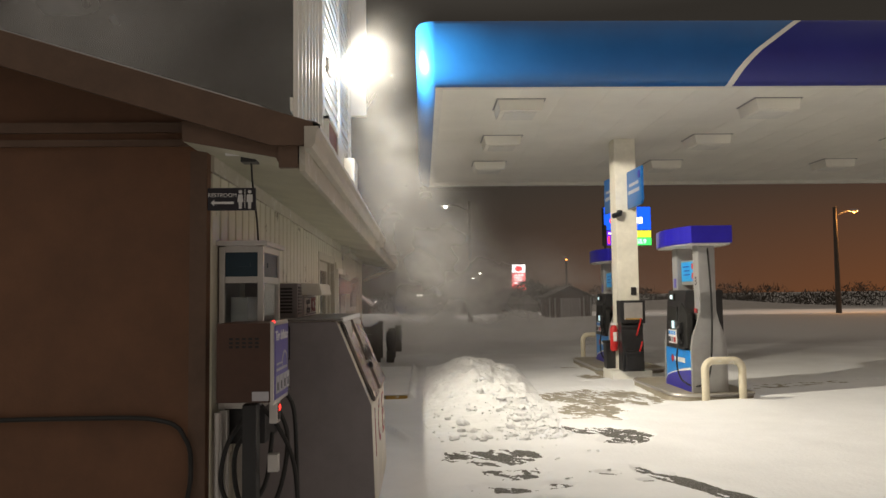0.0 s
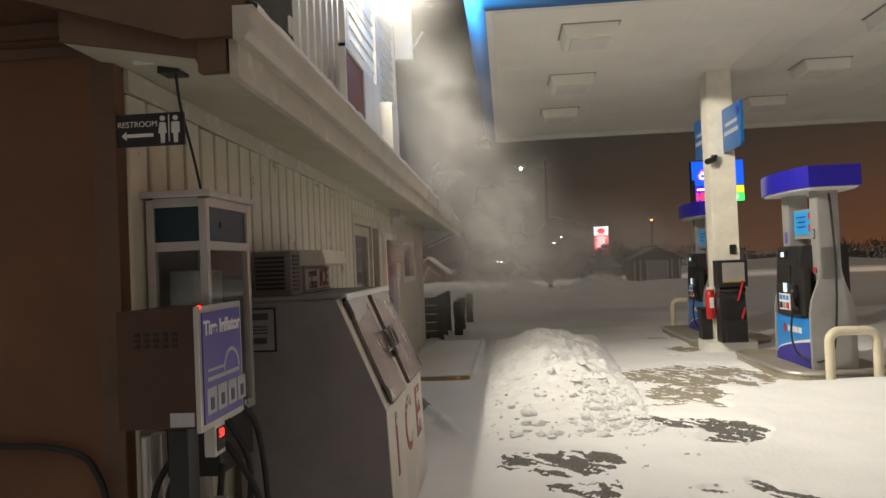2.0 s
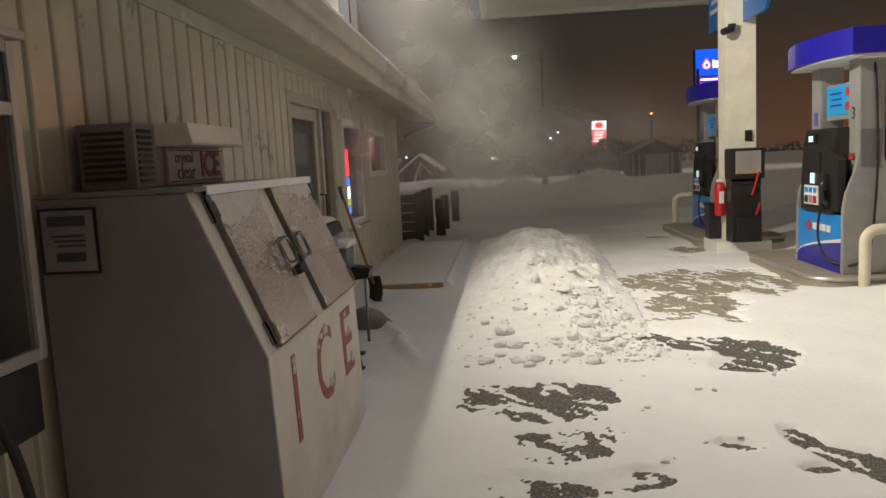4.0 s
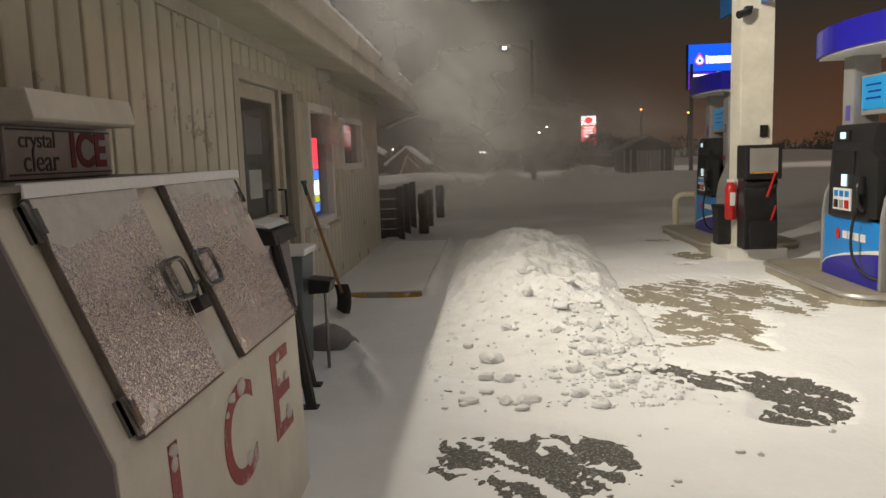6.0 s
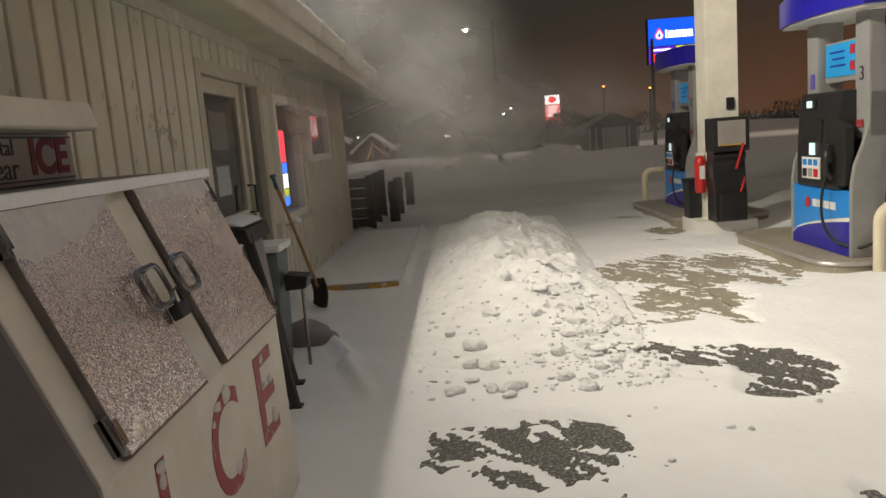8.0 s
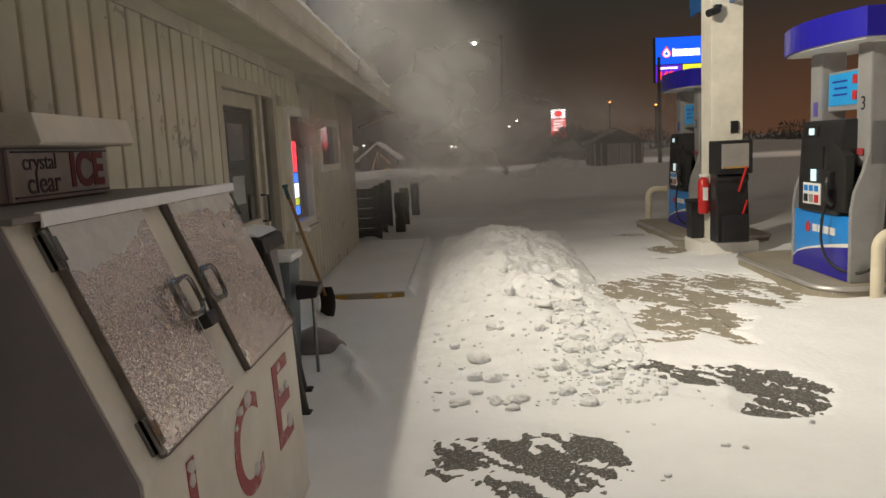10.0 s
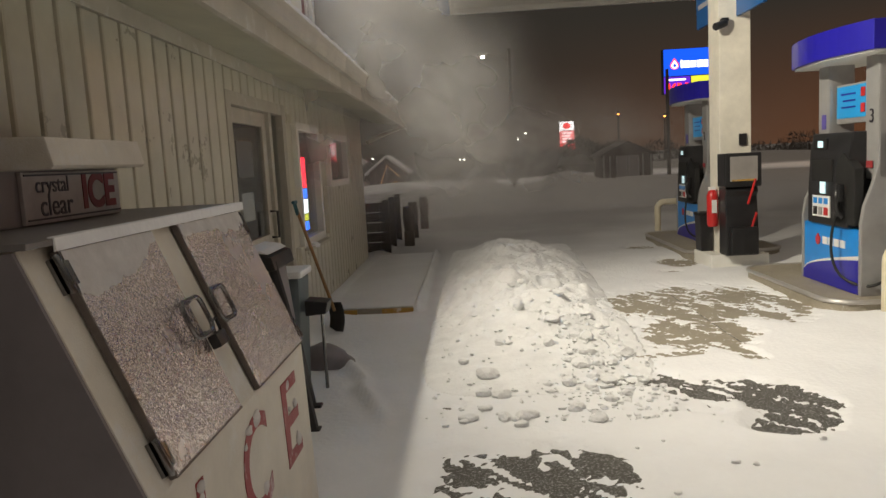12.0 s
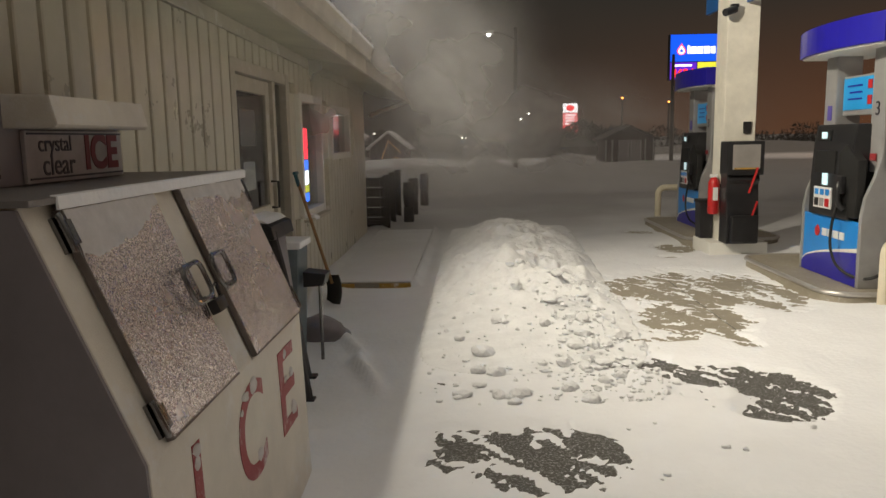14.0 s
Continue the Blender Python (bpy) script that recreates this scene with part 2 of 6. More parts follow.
SIGNWHITE = mat("sign_white", (0.72, 0.72, 0.72), 0.5, 0, 0.05, 8, 0.02, 40, 0.002)
PALE = mat("pale_lettering", (0.42, 0.42, 0.46), 0.5, 0, 0.1, 12, 0.02, 40, 0.002)
DARKTEXT = mat("dark_lettering", (0.06, 0.06, 0.08), 0.5, 0, 0.1, 12, 0.02, 40, 0.002)
WOOD = mat("shovel_wood", (0.33, 0.19, 0.08), 0.6, 0, 0.25, 12, 0.15, 80, 0.003)
DARKWOOD = mat("weathered_timber", (0.055, 0.046, 0.04), 0.8, 0, 0.3, 6, 0.3, 60, 0.006)
YELLOW = frosted("worn_yellow", (0.42, 0.25, 0.05), 0.7, 0, 0.3, 12)
BOLLARD = frosted("bollard_paint", (0.66, 0.60, 0.46), 0.5, 0, 0.2, 10)
TWIG = mat("bare_twigs", (0.045, 0.04, 0.035), 0.9, 0, 0.3, 5, 0, 50)
POLE = mat("pole_wood", (0.06, 0.048, 0.04), 0.8, 0, 0.3, 8, 0.2, 60, 0.005)
SHEDWALL = mat("shed_board", (0.09, 0.07, 0.065), 0.8, 0, 0.25, 4, 0.2, 60, 0.005)
# Darkness of unlit rooms, put into the base colour.
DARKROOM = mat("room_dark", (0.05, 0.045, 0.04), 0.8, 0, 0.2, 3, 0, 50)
PANE = glass("window_glass")
SCREEN = mat("screen_blue", (0.02, 0.28, 0.62), 0.3, 0, 0.05, 4, 0, 40, glow=0.12)
LCD = mat("screen_pale", (0.55, 0.75, 0.80), 0.3, 0, 0.05, 4, 0, 40, glow=0.7)
LED_RED = mat("led_red", (1.0, 0.03, 0.02), 0.4, 0, 0.0, 4, 0, 40, glow=2.5)
LED_GREEN = mat("led_green", (0.05, 0.9, 0.12), 0.4, 0, 0.0, 4, 0, 40, glow=1.6)
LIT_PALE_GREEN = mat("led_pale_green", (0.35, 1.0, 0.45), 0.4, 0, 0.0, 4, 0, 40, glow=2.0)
LED_YELLOW = mat("led_yellow", (0.85, 0.85, 0.05), 0.4, 0, 0.0, 4, 0, 40, glow=1.0)
LIT_BLUE = mat("lit_blue", (0.005, 0.085, 0.75), 0.4, 0, 0.0, 4, 0, 40, glow=1.3)
LIT_PURPLE = mat("lit_purple", (0.12, 0.02, 0.60), 0.4, 0, 0.0, 4, 0, 40, glow=1.0)
LIT_WHITE = mat("lit_white", (0.95, 0.92, 0.92), 0.4, 0, 0.0, 4, 0, 40, glow=1.8)
LIT_RED = mat("lit_red", (0.9, 0.04, 0.05), 0.4, 0, 0.0, 4, 0, 40, glow=1.8)
NEON_RED = mat("neon_red", (1.0, 0.03, 0.05), 0.4, 0, 0.0, 4, 0, 40, glow=3.5)
NEON_WHITE = mat("neon_white", (0.9, 0.95, 1.0), 0.4, 0, 0.0, 4, 0, 40, glow=3.0)
NEON_BLUE = mat("neon_blue", (0.03, 0.15, 0.9), 0.4, 0, 0.0, 4, 0, 40, glow=3.0)
LAMP_WHITE = mat("lamp_white", (1.0, 0.96, 0.85), 0.4, 0, 0.0, 4, 0, 40, glow=30)
LAMP_SODIUM = mat("lamp_sodium", (1.0, 0.30, 0.05), 0.4, 0, 0.0, 4, 0, 40, glow=6.0)
LAMP_FAR = mat("lamp_far", (1.0, 0.97, 0.8), 0.4, 0, 0.0, 4, 0, 40, glow=5)
WARM = mat("warm_bulbs", (1.0, 0.55, 0.22), 0.4, 0, 0.0, 4, 0, 40, glow=0.35)


# ---- building blocks ----
def gz(x):
    """The lot rises gently from the building towards the pumps."""
    return 0.01746 * max(-6.0, min(x, 10.0))


def base_of(ob):
    while ob.parent:
        ob = ob.parent
    return ob.location.copy()


def part(name, bm, material, parent=None, label="", smooth=False):
    if parent:
        bmesh.ops.translate(bm, verts=bm.verts, vec=-base_of(parent))
    me = bpy.data.meshes.new(name)
    bmesh.ops.recalc_face_normals(bm, faces=bm.faces)
    bm.to_mesh(me)
    bm.free()
    me.materials.append(material)
    if smooth:
        me.polygons.foreach_set("use_smooth", [True] * len(me.polygons))
        me.set_sharp_from_angle(angle=radians(40))
    ob = new(name, me)
    ob.parent = parent
    return tagged(ob, label)


def thing(name, place, label, category, group="", kind=""):
    ob = new(name)
    ob.empty_display_size = 0.1
    ob.location = place
    return tagged(ob, label, category, group, kind)


def lone(name, bm, material, label, category, group="", kind="", smooth=False):
    return tagged(part(name, bm, material, None, "", smooth), label, category, group, kind)


def box(x0, x1, y0, y1, z0, z1, bevel=0.0, bm=None):
    own = bmesh.new()
    bmesh.ops.create_cube(own, size=1.0)
    for v in own.verts:
        v.co = Vector(((x0 + x1) / 2 + v.co.x * (x1 - x0), (y0 + y1) / 2 + v.co.y * (y1 - y0), (z0 + z1) / 2 + v.co.z * (z1 - z0)))
    if bevel:
        bmesh.ops.bevel(own, geom=own.edges[:], offset=bevel, segments=2, profile=0.7, affect="EDGES")
    return join(bm, own)


def join(bm, own):
    if bm is None:
        return own
    me = bpy.data.meshes.new("join")
    own.to_mesh(me)
    own.free()
    bm.from_mesh(me)
    bpy.data.meshes.remove(me)
    return bm


def prism(points, axis, a, b, bevel=0.0, bm=None):
    """Extrude a closed outline along an axis from a to b. The outline's pairs are the other two axes in order."""
    own = bmesh.new()
    def at(p, s):
        return {"x": (s, p[0], p[1]), "y": (p[0], s, p[1]), "z": (p[0], p[1], s)}[axis]
    va = [own.verts.new(at(p, a)) for p in points]
    vb = [own.verts.new(at(p, b)) for p in points]
    own.faces.new(va)
    own.faces.new(vb[::-1])
    for i in range(len(points)):
        j = (i + 1) % len(points)
        own.faces.new((va[i], vb[i], vb[j], va[j]))
    bmesh.ops.recalc_face_normals(own, faces=own.faces)
    if bevel:
        bmesh.ops.bevel(own, geom=own.edges[:], offset=bevel, segments=2, profile=0.7, affect="EDGES")
    return join(bm, own)


def tube(points, radius, sides=10, bm=None, closed=False, taper=None):
    own = bmesh.new()
    pts = [Vector(p) for p in points]
    rings = []
    for i, p in enumerate(pts):
        a, b = pts[max(0, i - 1)], pts[min(len(pts) - 1, i + 1)]
        if closed:
            a, b = pts[i - 1], pts[(i + 1) % len(pts)]
        d = (b - a).normalized()
        ref = Vector((0, 0, 1)) if abs(d.z) < 0.9 else Vector((1, 0, 0))
        u = d.cross(ref).normalized()
        w = d.cross(u)
        r = taper[i] if taper else radius
        rings.append([own.verts.new(p + r * (math.cos(t) * u + math.sin(t) * w)) for t in [2 * math.pi * k / sides for k in range(sides)]])
    for i in range(len(rings) - (0 if closed else 1)):
        a, b = rings[i], rings[(i + 1) % len(rings)]
        turn = min(range(sides), key=lambda s: sum((a[k].co - b[(k + s) % sides].co).length for k in range(0, sides, 3)))
        for k in range(sides):
            own.faces.new((a[k], a[(k + 1) % sides], b[(k + 1 + turn) % sides], b[(k + turn) % sides]))
    if not closed:
        own.faces.new(rings[0][::-1])
        own.faces.new(rings[-1])
    bmesh.ops.recalc_face_normals(own, faces=own.faces)
    return join(bm, own)


def curve(points, steps=8):
    """A smooth line through the points."""
    p = [Vector(q) for q in points]
    p = [2 * p[0] - p[1], *p, 2 * p[-1] - p[-2]]
    out = []
    for i in range(1, len(p) - 2):
        for s in range(steps):
            t = s / steps
            out.append(0.5 * (2 * p[i] + (p[i + 1] - p[i - 1]) * t + (2 * p[i - 1] - 5 * p[i] + 4 * p[i + 1] - p[i + 2]) * t * t + (3 * p[i] - p[i - 1] - 3 * p[i + 1] + p[i + 2]) * t ** 3))
    return [*out, p[-2]]


def ball(x, y, z, r, bm=None, detail=2, squash=1.0):
    own = bmesh.new()
    bmesh.ops.create_icosphere(own, subdivisions=detail, radius=r)
    for v in own.verts:
        v.co = Vector((x + v.co.x, y + v.co.y, z + v.co.z * squash))
    return join(bm, own)


def words(text, size, m, depth=0.002, align="CENTER", bold=0.0):
    """A bmesh of lettering in Blender's own font, flat in its xy plane, placed by m."""
    data = bpy.data.curves.new("text", "FONT")
    data.body, data.size, data.extrude, data.align_x, data.align_y = text, size, depth, align, "CENTER"
    data.offset = bold
    ob = new("text", data)
    bpy.context.view_layer.update()
    me = bpy.data.meshes.new_from_object(ob.evaluated_get(bpy.context.evaluated_depsgraph_get()))
    bpy.data.objects.remove(ob)
    bpy.data.curves.remove(data)
    own = bmesh.new()
    own.from_mesh(me)
    bpy.data.meshes.remove(me)
    bmesh.ops.transform(own, matrix=m, verts=own.verts)
    return own


def facing_x(x, y, z):
    """Lettering on a face that looks along +x."""
    return pose(x, y, z, 90, 0, 90)


def facing_minus_x(x, y, z):
    return pose(x, y, z, 90, 0, -90)


def facing_minus_y(x, y, z):
    return pose(x, y, z, 90, 0, 0)


TABLES = {}


def lattice(x, y, seed):
    """Smooth noise from 0 to 1 for arrays."""
    if seed not in TABLES:
        TABLES[seed] = np.random.RandomState(seed).rand(256, 256)
    table = TABLES[seed]
    xi, yi = np.floor(x).astype(int), np.floor(y).astype(int)
    u, v = x - xi, y - yi
    u, v = u * u * (3 - 2 * u), v * v * (3 - 2 * v)
    g = lambda i, j: table[i % 256, j % 256]
    return (g(xi, yi) * (1 - u) + g(xi + 1, yi) * u) * (1 - v) + (g(xi, yi + 1) * (1 - u) + g(xi + 1, yi + 1) * u) * v


def rough(x, y, scale, seed, octaves=4, gain=0.5):
    total, weight, amp = 0.0, 0.0, 1.0
    for k in range(octaves):
        total = total + amp * lattice(x * scale * 2 ** k + 17.3 * k, y * scale * 2 ** k + 5.1 * k, seed + k)
        weight, amp = weight + amp, amp * gain
    return total / weight


def sheet(name, xs, ys, height, material):
    """A height field over the grid xs by ys."""
    X, Y = np.meshgrid(xs, ys)
    Z = height(X, Y)
    co = np.stack([X.ravel(), Y.ravel(), Z.ravel()], 1)
    nx, ny = len(xs), len(ys)
    i = (np.arange(ny - 1)[:, None] * nx + np.arange(nx - 1)[None, :]).ravel()
    faces = np.stack([i, i + 1, i + nx + 1, i + nx], 1)
    me = bpy.data.meshes.new(name)
    me.vertices.add(len(co))
    me.vertices.foreach_set("co", co.ravel())
    me.loops.add(faces.size)
    me.loops.foreach_set("vertex_index", faces.ravel())
    me.polygons.add(len(faces))
    me.polygons.foreach_set("loop_start", np.arange(0, faces.size, 4))
    me.polygons.foreach_set("use_smooth", np.ones(len(faces), bool))
    me.update(calc_edges=True)
    me.materials.append(material)
    return new(name, me)


def steps(spans):
    """Grid lines from (end, spacing) pairs after a start."""
    out = [spans[0]]
    for end, gap in spans[1:]:
        start, n = out[-1], max(1, round((end - out[-1]) / gap))
        out += [start + (end - start) * (k + 1) / n for k in range(n)]
    return np.array(out)


# ---- ground and snow ----
def lot(X):
    return 0.01746 * np.clip(X, -6.0, 10.0)


def far_banks(X, Y):
    bank = 0.75 * np.exp(-((X - 4.6) / 1.5) ** 2 - ((Y - 35.5) / 1.4) ** 2) + 0.6 * np.exp(-((X - 1.3) / 0.9) ** 2 - ((Y - 40.0) / 1.0) ** 2)
    bank = bank + 0.5 * np.exp(-((X + 3.5) / 5.0) ** 2 - ((Y - 47.0) / 2.0) ** 2) + 0.8 * np.exp(-((X - 22.0) / 9.0) ** 2 - ((Y - 62.0) / 3.0) ** 2)
    return bank + 0.3 * np.exp(-((X - 8.0) / 3.0) ** 2 - ((Y - 37.0) / 1.0) ** 2)


wide_x = steps([-300, (-40, 20), (-8, 4), (14, 1.0), (40, 4), (400, 30)])
wide_y = steps([-60, (-4, 8), (20, 1.0), (70, 1.0), (120, 5), (600, 60)])
ground = sheet("ground", wide_x, wide_y, lambda X, Y: lot(X), ASPHALT)
tagged(ground, "dark worn asphalt of the filling station lot", "ground", kind="structure")

apron = new("pavement")
tagged(apron, "tan concrete apron slabs round the pumps", "pavement", kind="structure")
for ax, bx in ((1.72, 2.60), (2.615, 5.4), (5.415, 8.6)):
    for ay, by in ((9.92, 12.4), (12.415, 15.0), (15.015, 18.4)):
        slab_bm = box(ax, bx, ay, by, -0.10, 0.004, 0.003)
        for v in slab_bm.verts:
            v.co.z += 0.01746 * v.co.x
        part("slab", slab_bm, CONCRETE, apron)

# cx, cy, half width, half length, turn, depth of each bare patch that the wind has scoured, and of one shadow strip
PATCHES = [
    (0.84, 8.24, 0.46, 0.40, 0, 1.0), (0.60, 8.44, 0.30, 0.16, -12, 0.9), (1.08, 8.36, 0.24, 0.22, 0, 0.9), (0.95, 7.62, 0.30, 0.30, 10, 0.8), (0.80, 7.05, 0.30, 0.14, 0, 0.8), (1.25, 7.10, 0.16, 0.10, 0, 0.8), (1.15, 6.55, 0.30, 0.2, 0, 0.7),
    (1.66, 9.68, 0.30, 0.17, -10, 1.05), (2.08, 9.44, 0.36, 0.24, -25, 1.05), (2.38, 9.12, 0.23, 0.34, 0, 1.1), (2.28, 8.78, 0.25, 0.20, 25, 1.05), (1.92, 9.08, 0.16, 0.14, 0, 0.55),
    (2.70, 12.1, 0.85, 0.85, 0, 0.85), (2.38, 10.9, 0.46, 0.62, -15, 0.85), (3.30, 11.7, 0.32, 0.70, 0, 0.9), (1.95, 10.22, 0.28, 0.09, 0, 0.8), (2.5, 10.25, 0.10, 0.26, 15, 0.7),
    (2.12, 7.50, 0.08, 0.18, 15, 1.3), (2.28, 7.10, 0.11, 0.40, 22, 1.3), (2.55, 6.45, 0.14, 0.50, 22, 1.2), (1.78, 7.42, 0.09, 0.06, 0, 0.9), (2.02, 7.18, 0.08, 0.06, 0, 0.9),
    (3.18, 16.3, 0.25, 0.30, 0, 0.8), (3.28, 14.6, 0.26, 0.40, 0, 0.9), (5.6, 8.6, 0.35, 0.12, 10, 0.5), (0.42, 9.35, 0.1, 0.07, 0, 0.8),
    # The long strip thins the snow to stand for the pump's cast shadow.
    (5.8, 12.6, 1.6, 0.28, 12, 0.55), (3.0, 13.9, 0.12, 0.1, 0, 0.8),
]


def bare(X, Y):
    total = np.zeros_like(X)
    wob = 0.16 * (rough(X, Y, 2.0, 11) - 0.5)
    wob2 = 0.16 * (rough(X, Y, 2.0, 31) - 0.5)
    for cx, cy, rx, ry, turn, deep in PATCHES:
        c, s = math.cos(radians(turn)), math.sin(radians(turn))
        dx, dy = X + wob - cx, Y + wob2 - cy
        u, v = (c * dx + s * dy) / rx, (-s * dx + c * dy) / ry
        total = np.maximum(total, deep * np.clip(2.2 * (1.22 - np.sqrt(u * u + v * v)), 0, 1))
    return total


def pile(X, Y):
    """The ploughed ridge of snow beside the walkway."""
    rise = np.clip((Y - 9.2) / 3.2, 0, 1)
    rise = rise * rise * (3 - 2 * rise) * (1 - np.clip((Y - 14.8) / 2.6, 0, 1) ** 2)
    mid = 0.92 + 0.012 * (Y - 10)
    half = np.where(X < mid, 0.80, 0.95 + 0.03 * (Y - 10))
    shape = np.clip(1 - np.abs((X - mid) / half) ** 1.45, -0.4, 1)
    lump = rough(X, Y, 3.0, 51, 4, 0.6) - 0.5
    return rise * (0.30 * shape) * (1 + 0.5 * lump) + np.where(shape > 0, 1, 0) * rise * (0.22 * rise * lump + 0.09 * rise * (rough(X, Y, 7, 61, 4, 0.5) - 0.5)) * np.clip(shape * 3, 0, 1)


def snow_height(X, Y):
    near = np.clip(1 - np.maximum(np.abs(X - 3) / 14, np.abs(Y - 9) / 18), 0, 1) > 0
    thick = 0.030 + 0.03 * (rough(X, Y, 0.7, 3, 3) - 0.5) + 0.012 * (rough(X + 0.4 * Y, Y * 0.35, 2.4, 5, 4, 0.6) - 0.5)
    hole = bare(X, Y)
    grit = rough(X + 0.5 * Y, 0.6 * Y, 5.0, 7, 5, 0.62)
    fleck = rough(X + 0.5 * Y, 0.5 * Y, 20.0, 17, 3, 0.7)
    cut = np.clip((hole * 1.0 - 0.40 + 2.3 * (grit - 0.53) + 3.2 * (fleck - 0.52)) * 1.3, 0, 1) * (hole > 0.01)
    thick = np.where(near, thick * (1 - 0.72 * np.clip(hole * 1.5, 0, 1)) - 0.030 * cut, thick)
    drift = 0.07 * np.exp(-((X - 4.3) / 0.6) ** 2 - ((Y - 10.7) / 0.35) ** 2) + 0.10 * np.exp(-((X - 5.2) / 0.5) ** 2 - ((Y - 13.9) / 0.6) ** 2)
    drift = drift + 0.12 * np.exp(-((X + 0.45) / 0.28) ** 2 - ((Y - 8.3) / 0.35) ** 2) + 0.09 * np.exp(-((X + 1.05) / 0.22) ** 2) * (Y > 5)
    ridge = 0.065 * np.exp(-((X + 0.5 - 0.32 * (10.66 - Y) + 0.12 * (rough(X, Y, 3.0, 27, 3) - 0.5)) / 0.045) ** 2) * np.clip((10.8 - Y) / 0.3, 0, 1) * np.clip((Y - 9.0) / 0.4, 0, 1)
    edge = 0.10 * np.exp(-((X + 0.035) / 0.045) ** 2) * (Y > 12.39) * (Y < 17.0) * (0.6 + 0.8 * rough(X, Y, 2.5, 23, 3))
    return lot(X) + thick + drift + edge + ridge * (0.5 + rough(X, Y, 5, 21, 3)) + far_banks(X, Y)


near_x = steps([-300, (-40, 20), (-8, 2), (-1.4, 0.4), (0.2, 0.035), (4.2, 0.024), (7.5, 0.06), (14, 0.5), (40, 2), (400, 30)])
near_y = steps([-60, (-4, 8), (4, 0.5), (6, 0.08), (14.5, 0.027), (18.5, 0.06), (22, 0.4), (70, 0.8), (120, 5), (600, 60)])
# The cover's colour also carries the dimming of the far lot.
cover = sheet("snow_cover", near_x, near_y, snow_height, FAR_DIMMED)
tagged(cover, "wind-blown snow lying thin and patchy over the lot", "snow", kind="stuff")

ridge_x = steps([-0.05, (2.3, 0.02)])
ridge_y = steps([9.0, (13.0, 0.02), (17.6, 0.035)])
heap = sheet("snow_bank", ridge_x, ridge_y, lambda X, Y: np.where(pile(X, Y) > 0.004, snow_height(X, Y) + pile(X, Y) - 0.004, lot(X) - 0.05), SNOW_ROUGH)
tagged(heap, "long ploughed ridge of lumpy white snow on the lot", "snow pile")


def clump(x, y, z, r, rng, bm=None, detail=2):
    own = bmesh.new()
    bmesh.ops.create_icosphere(own, subdivisions=detail, radius=r)
    off = Vector((rng.uniform(0, 50), rng.uniform(0, 50), rng.uniform(0, 50)))
    sx, sy, sz = rng.uniform(0.8, 1.35), rng.uniform(0.7, 1.1), rng.uniform(0.5, 0.8)
    for v in own.verts:
        k = 1 + 0.45 * noise.noise(v.co / r * 0.9 + off) + 0.2 * noise.noise(v.co / r * 2.3 + off)
        v.co = Vector((x + v.co.x * k * sx, y + v.co.y * k * sy, z + v.co.z * k * sz))
    return join(bm, own)


def top_of(x, y):
    X, Y = np.array([[x]]), np.array([[y]])
    return float(max(snow_height(X, Y)[0, 0], snow_height(X, Y)[0, 0] + pile(X, Y)[0, 0] if pile(X, Y)[0, 0] > 0.004 else -1))


rng = random.Random(5)
BIG = [(0.63, 9.86, 0.070), (1.24, 8.93, 0.050), (1.64, 10.20, 0.075), (0.72, 9.45, 0.055), (0.60, 9.50, 0.05), (0.50, 9.06, 0.045), (0.72, 9.02, 0.045),
       (0.86, 9.05, 0.05), (0.80, 8.90, 0.04), (1.45, 9.70, 0.05), (1.50, 9.42, 0.045), (1.30, 9.50, 0.045), (1.38, 9.25, 0.04), (0.46, 10.2, 0.05),
       (1.30, 9.95, 0.06), (1.42, 10.5, 0.06), (1.20, 10.9, 0.07), (0.95, 11.3, 0.06), (1.52, 9.98, 0.04), (1.12, 10.4, 0.05), (1.62, 9.6, 0.035), (1.05, 12.2, 0.05),
       (1.35, 11.6, 0.05), (0.75, 10.5, 0.05), (1.6, 11.0, 0.045)]
for k in range(38):
    y = 9.0 + 3.4 * rng.random() ** 1.6
    x = rng.gauss(1.42 - 0.10 * (y - 9.0), 0.20) if rng.random() < 0.6 else rng.uniform(0.36, 1.6)
    if x > 0.32:
        BIG.append((x, y, rng.choice((0.02, 0.024, 0.03, 0.036, 0.048))))
for x, y, r in BIG:
    lone("snow_clump", clump(x, y, top_of(x, y) + r * 0.25, r, rng), SNOW_ROUGH, "lump of packed snow fallen from the ploughed ridge", "snow clump", "clumps of snow by the ridge")
cm = bmesh.new()
for k in range(800):
    y = 8.9 + abs(rng.gauss(0, 1)) * 1.9
    x = (1.45 + rng.gauss(0, 0.24)) if rng.random() < 0.72 else rng.uniform(0.25, 1.75)
    if rng.random() < 0.04:
        x, y = rng.uniform(1.2, 2.6), rng.uniform(7.2, 9.5)
    r = rng.choice((0.006, 0.008, 0.010, 0.012, 0.015, 0.02))
    if 0.2 < x < 2.6 and y < 17:
        join(cm, clump(x, y, top_of(x, y) + r * 0.3, r, rng, None, 1))
lone("snow_crumbs", cm, SNOW_ROUGH, "scattered crumbs of broken snow around the ridge", "snow", kind="stuff", smooth=True)


# ---- shop building ----
def slope(y):
    return -0.0115 * (y - 5.0)


def run_y(points, y0, y1, bm=None, bevel=0.0):
    """A moulding along the front, following the slight fall of the eave."""
    own = prism(points, "y", y0, y1, bevel)
    for v in own.verts:
        v.co.z += slope(v.co.y)
    return join(bm, own)


FX, Y0, Y1 = -1.1, 5.42, 16.5
OPENINGS = [(10.05, 11.61, -0.1, 2.09), (12.10, 13.14, 0.80, 2.0), (13.73, 15.06, 1.34, 1.95)]


